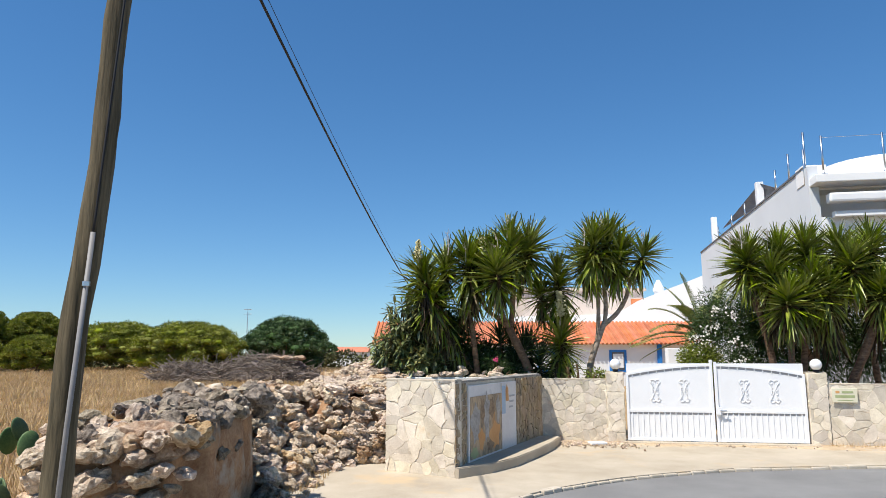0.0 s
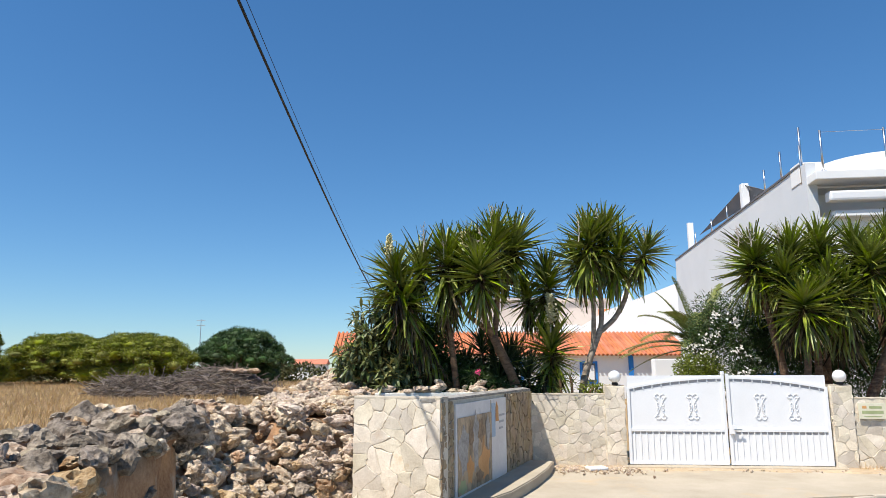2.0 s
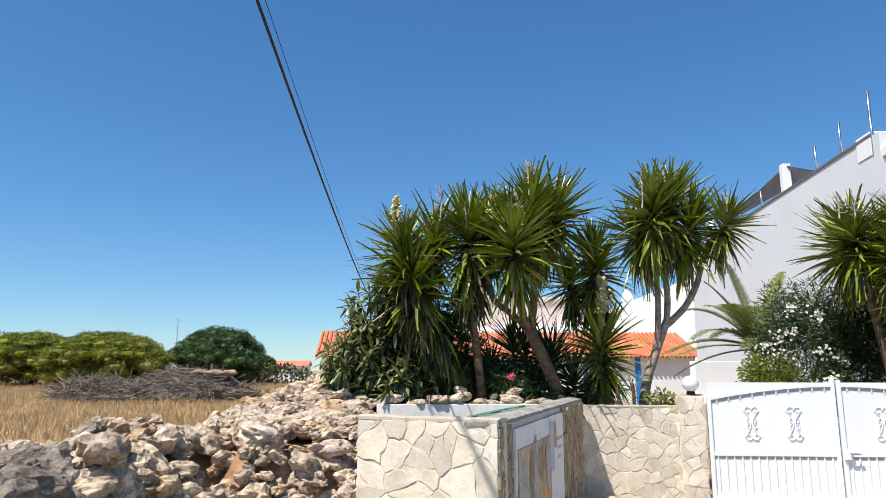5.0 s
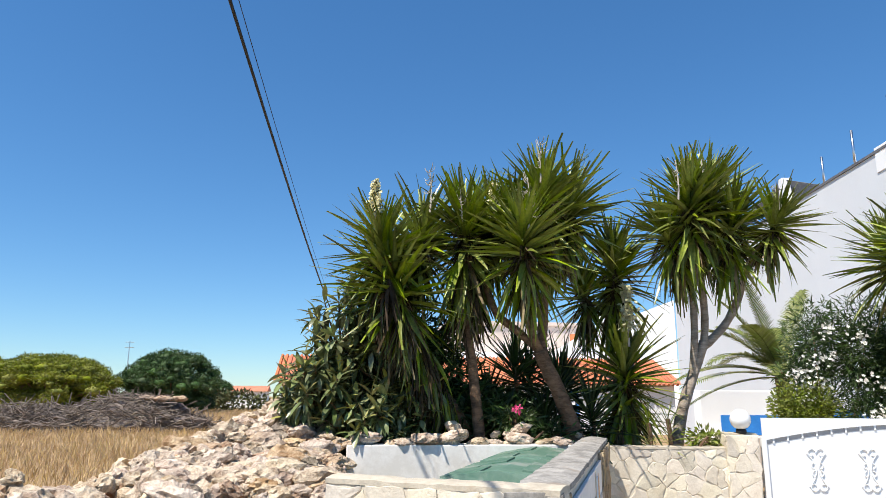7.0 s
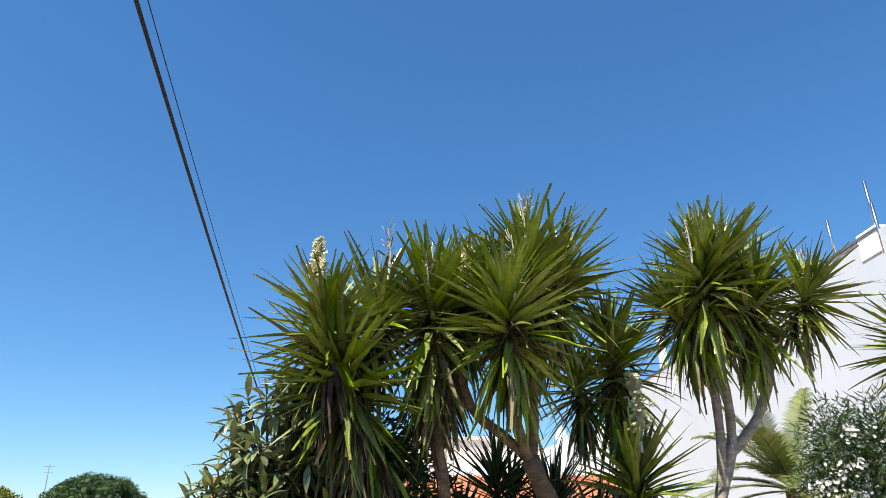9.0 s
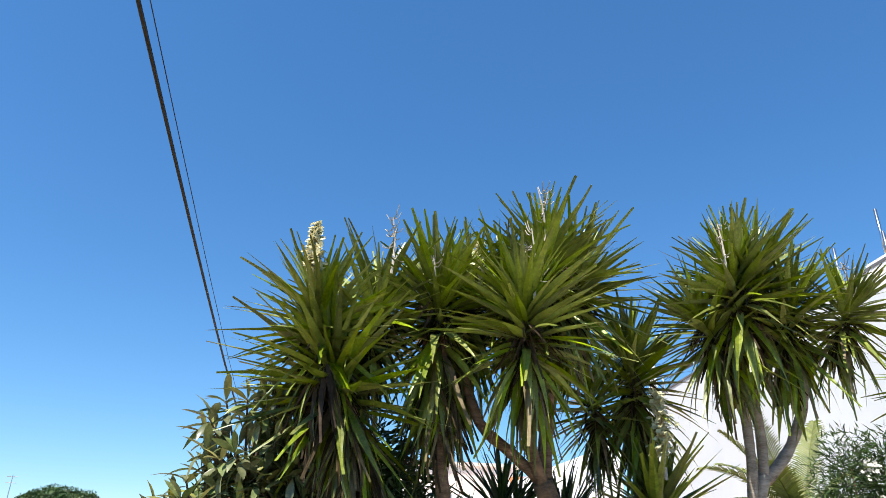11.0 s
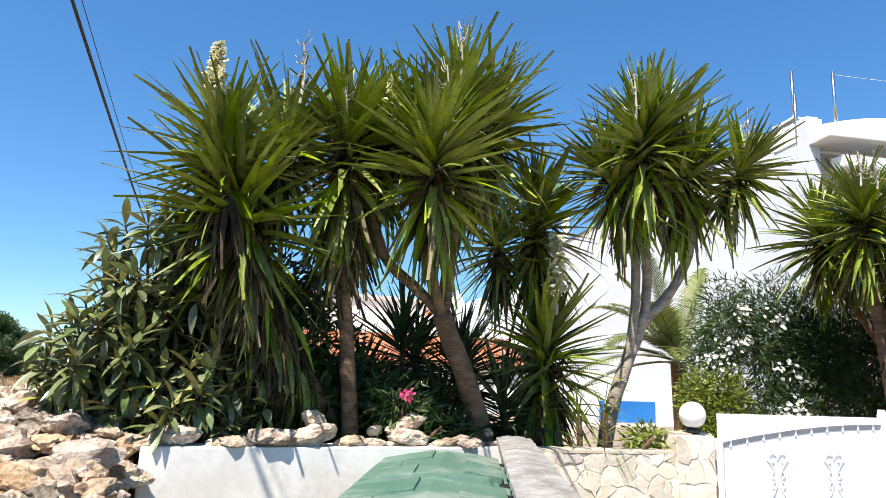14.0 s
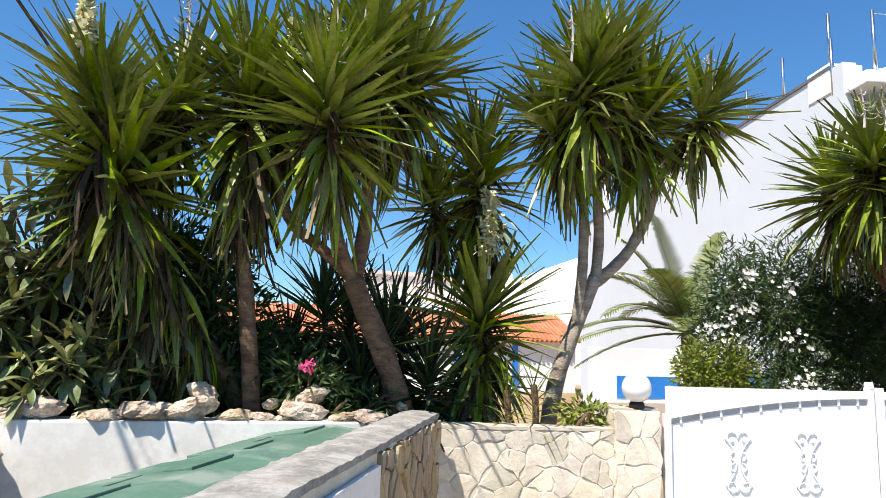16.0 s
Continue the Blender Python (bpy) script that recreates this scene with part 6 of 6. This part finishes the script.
def build_far():
    pines = [(-27.9, 75, 12.6, 5.55, 0.4), (-38.4, 82, 13.2, 5.9, 0.4), (-47.8, 80, 6.6, 6.9, 2.6), (-53, 78, 7, 7.4, 1.0), (-42, 71, 6.5, 3.9, 0.3), (-60, 80, 9, 7.0, 0.8), (-33.5, 88, 8, 4.6, 0.4), (-50, 72, 7, 4.2, 0.3)]
    for k, (x, y, w, h, b) in enumerate(pines):
        far_tree("stone_pine", "rounded yellow-green stone pine at the field's edge", x, y, w, h, b, M["pine"], 100 + k, 46000, 0.6, "bark", 1.5)
    far_tree("oak_tree", "dark green rounded tree at the field's edge", -18.3, 80, 10.2, 6.4, 0.3, M["oak"], 120, 42000, 0.8, "bark", 2.0)
    far_tree("oak_tree", "small dark tree beside the distant house", -19.9, 118, 4.6, 4.2, 0.5, M["oak"], 121, 5000, 0.8, "bark", 1.5)
    t = thing("far_scrub", "dark low scrub along the far edge of the field", "scrub", kind="stuff")
    tagged(leafy("foliage", [((-70 + 5.2 * k, 92 + 3 * math.sin(k * 2.1), 1.0), (3.4, 1.5, 1.3 + 0.5 * math.sin(k * 1.7))) for k in range(12)], 9000, 0.5, M["scrub"], 130, t, 0.55, 0.0, 0.6), kind="stuff")
    for x, y, h in ((-30.2, 105, 9.0), (-21.2, 112, 6.8)):
        t = thing("antenna_mast", "thin distant lattice mast", "mast", None, "masts")
        bm = bmesh.new()
        tube(bm, [(x, y, -0.1), (x, y, h)], [0.12, 0.05], 6)
        part("mast", bm, M["steel"], t)
        for z in (h - 0.2, h - 0.9):
            bm = bmesh.new()
            tube(bm, [(x - 0.6, y, z), (x + 0.6, y, z)], 0.04, 5)
            part("crossbar", bm, M["steel"], t)
    # heap of dead branches
    t = thing("brush_heap", "long heap of dead grey branches in the dry field", "brush heap")
    rng = random.Random(55)
    bm = bmesh.new()
    bmesh.ops.create_icosphere(bm, subdivisions=4, radius=1.0)
    for v in bm.verts:
        nn = 1 + 0.3 * noise.noise(v.co * 3)
        v.co = Vector((-13.2 + v.co.x * 5.4 * nn, 44.6 + v.co.y * 1.9 * nn, v.co.z * 1.15 * nn * (1 + 0.25 * math.sin(v.co.x * 4))))
    part("core", bm, M["brush"], t)
    bm = bmesh.new()
    for _ in range(1500):
        a, s = rng.uniform(0, 6.28), math.sqrt(rng.random())
        px, py = -13.2 + math.cos(a) * s * 5.8, 44.4 + math.sin(a) * s * 2.1
        top = 1.45 * math.sqrt(max(0.03, 1 - s * s)) * (1 + 0.25 * math.sin((px + 13) * 0.9))
        p = Vector((px, py, top * rng.uniform(0.6, 1.05)))
        d = Vector((rng.gauss(0, 1), rng.gauss(0, .6), rng.gauss(0, .45))).normalized() * rng.uniform(0.35, 1.0)
        tube(bm, bend(p - d, p + d, (rng.uniform(-.1, .1), 0, rng.uniform(-.1, .1)), 3), [0.028, 0.024, 0.018, 0.01], 4, False)
    tagged(part("brushwood", bm, M["brush"], t), kind="stuff")
    for k in range(3):
        o = new("rock", rock_mesh("rock", 90 + k, M["rock_rust"], 2))
        o.matrix_basis = Matrix.LocRotScale(Vector((-10.9 + 0.8 * k, 44.2, 1.55)), Euler((0, 0, k)), Vector((1.0, 0.8, 0.5)))
        tagged(o, "rusty pale rock on the brush heap", "rock")
    # dry grass
    rng = random.Random(66)
    vs, fs = [], []
    for k in range(92000):
        u = rng.random()
        y = 3.0 + 98 * u ** 1.7
        x = -3.2 - rng.random() * (8 + 0.75 * y) + (min(6, (y - 18) * 0.16) if y > 18 else 0)
        if rubble_height(x, y) is not None:
            continue
        s = (1 + y / 28) * rng.uniform(0.6, 1.25)
        hgt = rng.uniform(0.16, 0.42) * (0.75 + 0.5 * noise.noise((x * 0.22, y * 0.22, 3.0))) * (1 + y / 200)
        a = rng.uniform(0, 6.28)
        w = Vector((math.cos(a), math.sin(a), 0)) * 0.0048 * s
        lean = Vector((rng.gauss(0, .35), rng.gauss(0, .35), 1)) * hgt
        p = Vector((x, y, -0.05))
        for q in range(2):
            o = Vector((rng.gauss(0, .05), rng.gauss(0, .05), 0)) * s
            ln = lean + Vector((rng.gauss(0, .12), rng.gauss(0, .12), 0)) * hgt
            b = len(vs)
            vs += [p + o - w, p + o + w, p + o + ln * 0.6 + w * 0.8, p + o + ln, p + o + ln * 0.6 - w * 0.8]
            fs.append((b, b + 1, b + 2, b + 3, b + 4))
    tagged(quads("dry_grass", vs, fs, M["grass"]), "tall dry golden grass covering the field", "grass", kind="stuff")


# ---- litter and weeds on the pavement ----
def build_litter():
    rng = random.Random(77)
    rocks = [rock_mesh("pebble", 60 + k, M["rock"], 1) for k in range(4)]
    t = thing("loose_gravel", "loose stones and crumbs along the wall's foot", "gravel", kind="stuff")
    items = []
    for _ in range(1500):
        s = abs(rng.gauss(0, 1))
        p = on_wall(rng.uniform(-1.4, 0.0)) + Vector((0, -0.1 - 0.35 * s, 0)) if rng.random() < 0.65 else on_wall(rng.uniform(-1.2, 6.5)) + Vector((0, -0.12 - 0.2 * s, 0))
        items.append(((p.x, p.y, 0.0), rng.choice((0.012, 0.018, 0.025, 0.035, 0.055)), (rng.uniform(0, 3), rng.uniform(0, 3), 0), rng.randrange(4)))
    strew("pebble", items, rocks, t, 0, stuff_label="pale gravel")
    bm = boxed(-0.16, 0.16, -0.11, 0.11, 0.0, 0.05, 0.02)
    ob = mesh_ob("plastic_bag", bm, M["white_paint"])
    ob.matrix_basis = pose(2.95, 13.35, 0.0, 0, 0, 10)
    tagged(ob, "crumpled white plastic bag on the ground", "litter")
    vs, fs = [], []
    for _ in range(1400):
        if rng.random() < 0.6:
            p = Vector((-1.95 + rng.uniform(-.05, .35), rng.uniform(5.5, 10.6), 0.0))
        else:
            p = on_wall(rng.uniform(3.6, 7.5)) + Vector((0, -0.1 - abs(rng.gauss(0, .08)), 0))
        d = Vector((rng.gauss(0, .5), rng.gauss(0, .5), 1)).normalized() * rng.uniform(0.05, 0.16)
        w = Vector((rng.uniform(-1, 1), rng.uniform(-1, 1), 0)).normalized() * 0.004
        b = len(vs)
        vs += [p - w, p + w, p + d]
        fs.append((b, b + 1, b + 2))
    tagged(quads("dry_weeds", vs, fs, M["grass"]), "thin dry weeds along the wall's foot", "weeds", kind="stuff")


build_houses()
build_pole()
build_plants()
build_far()
build_litter()
build_rubble()
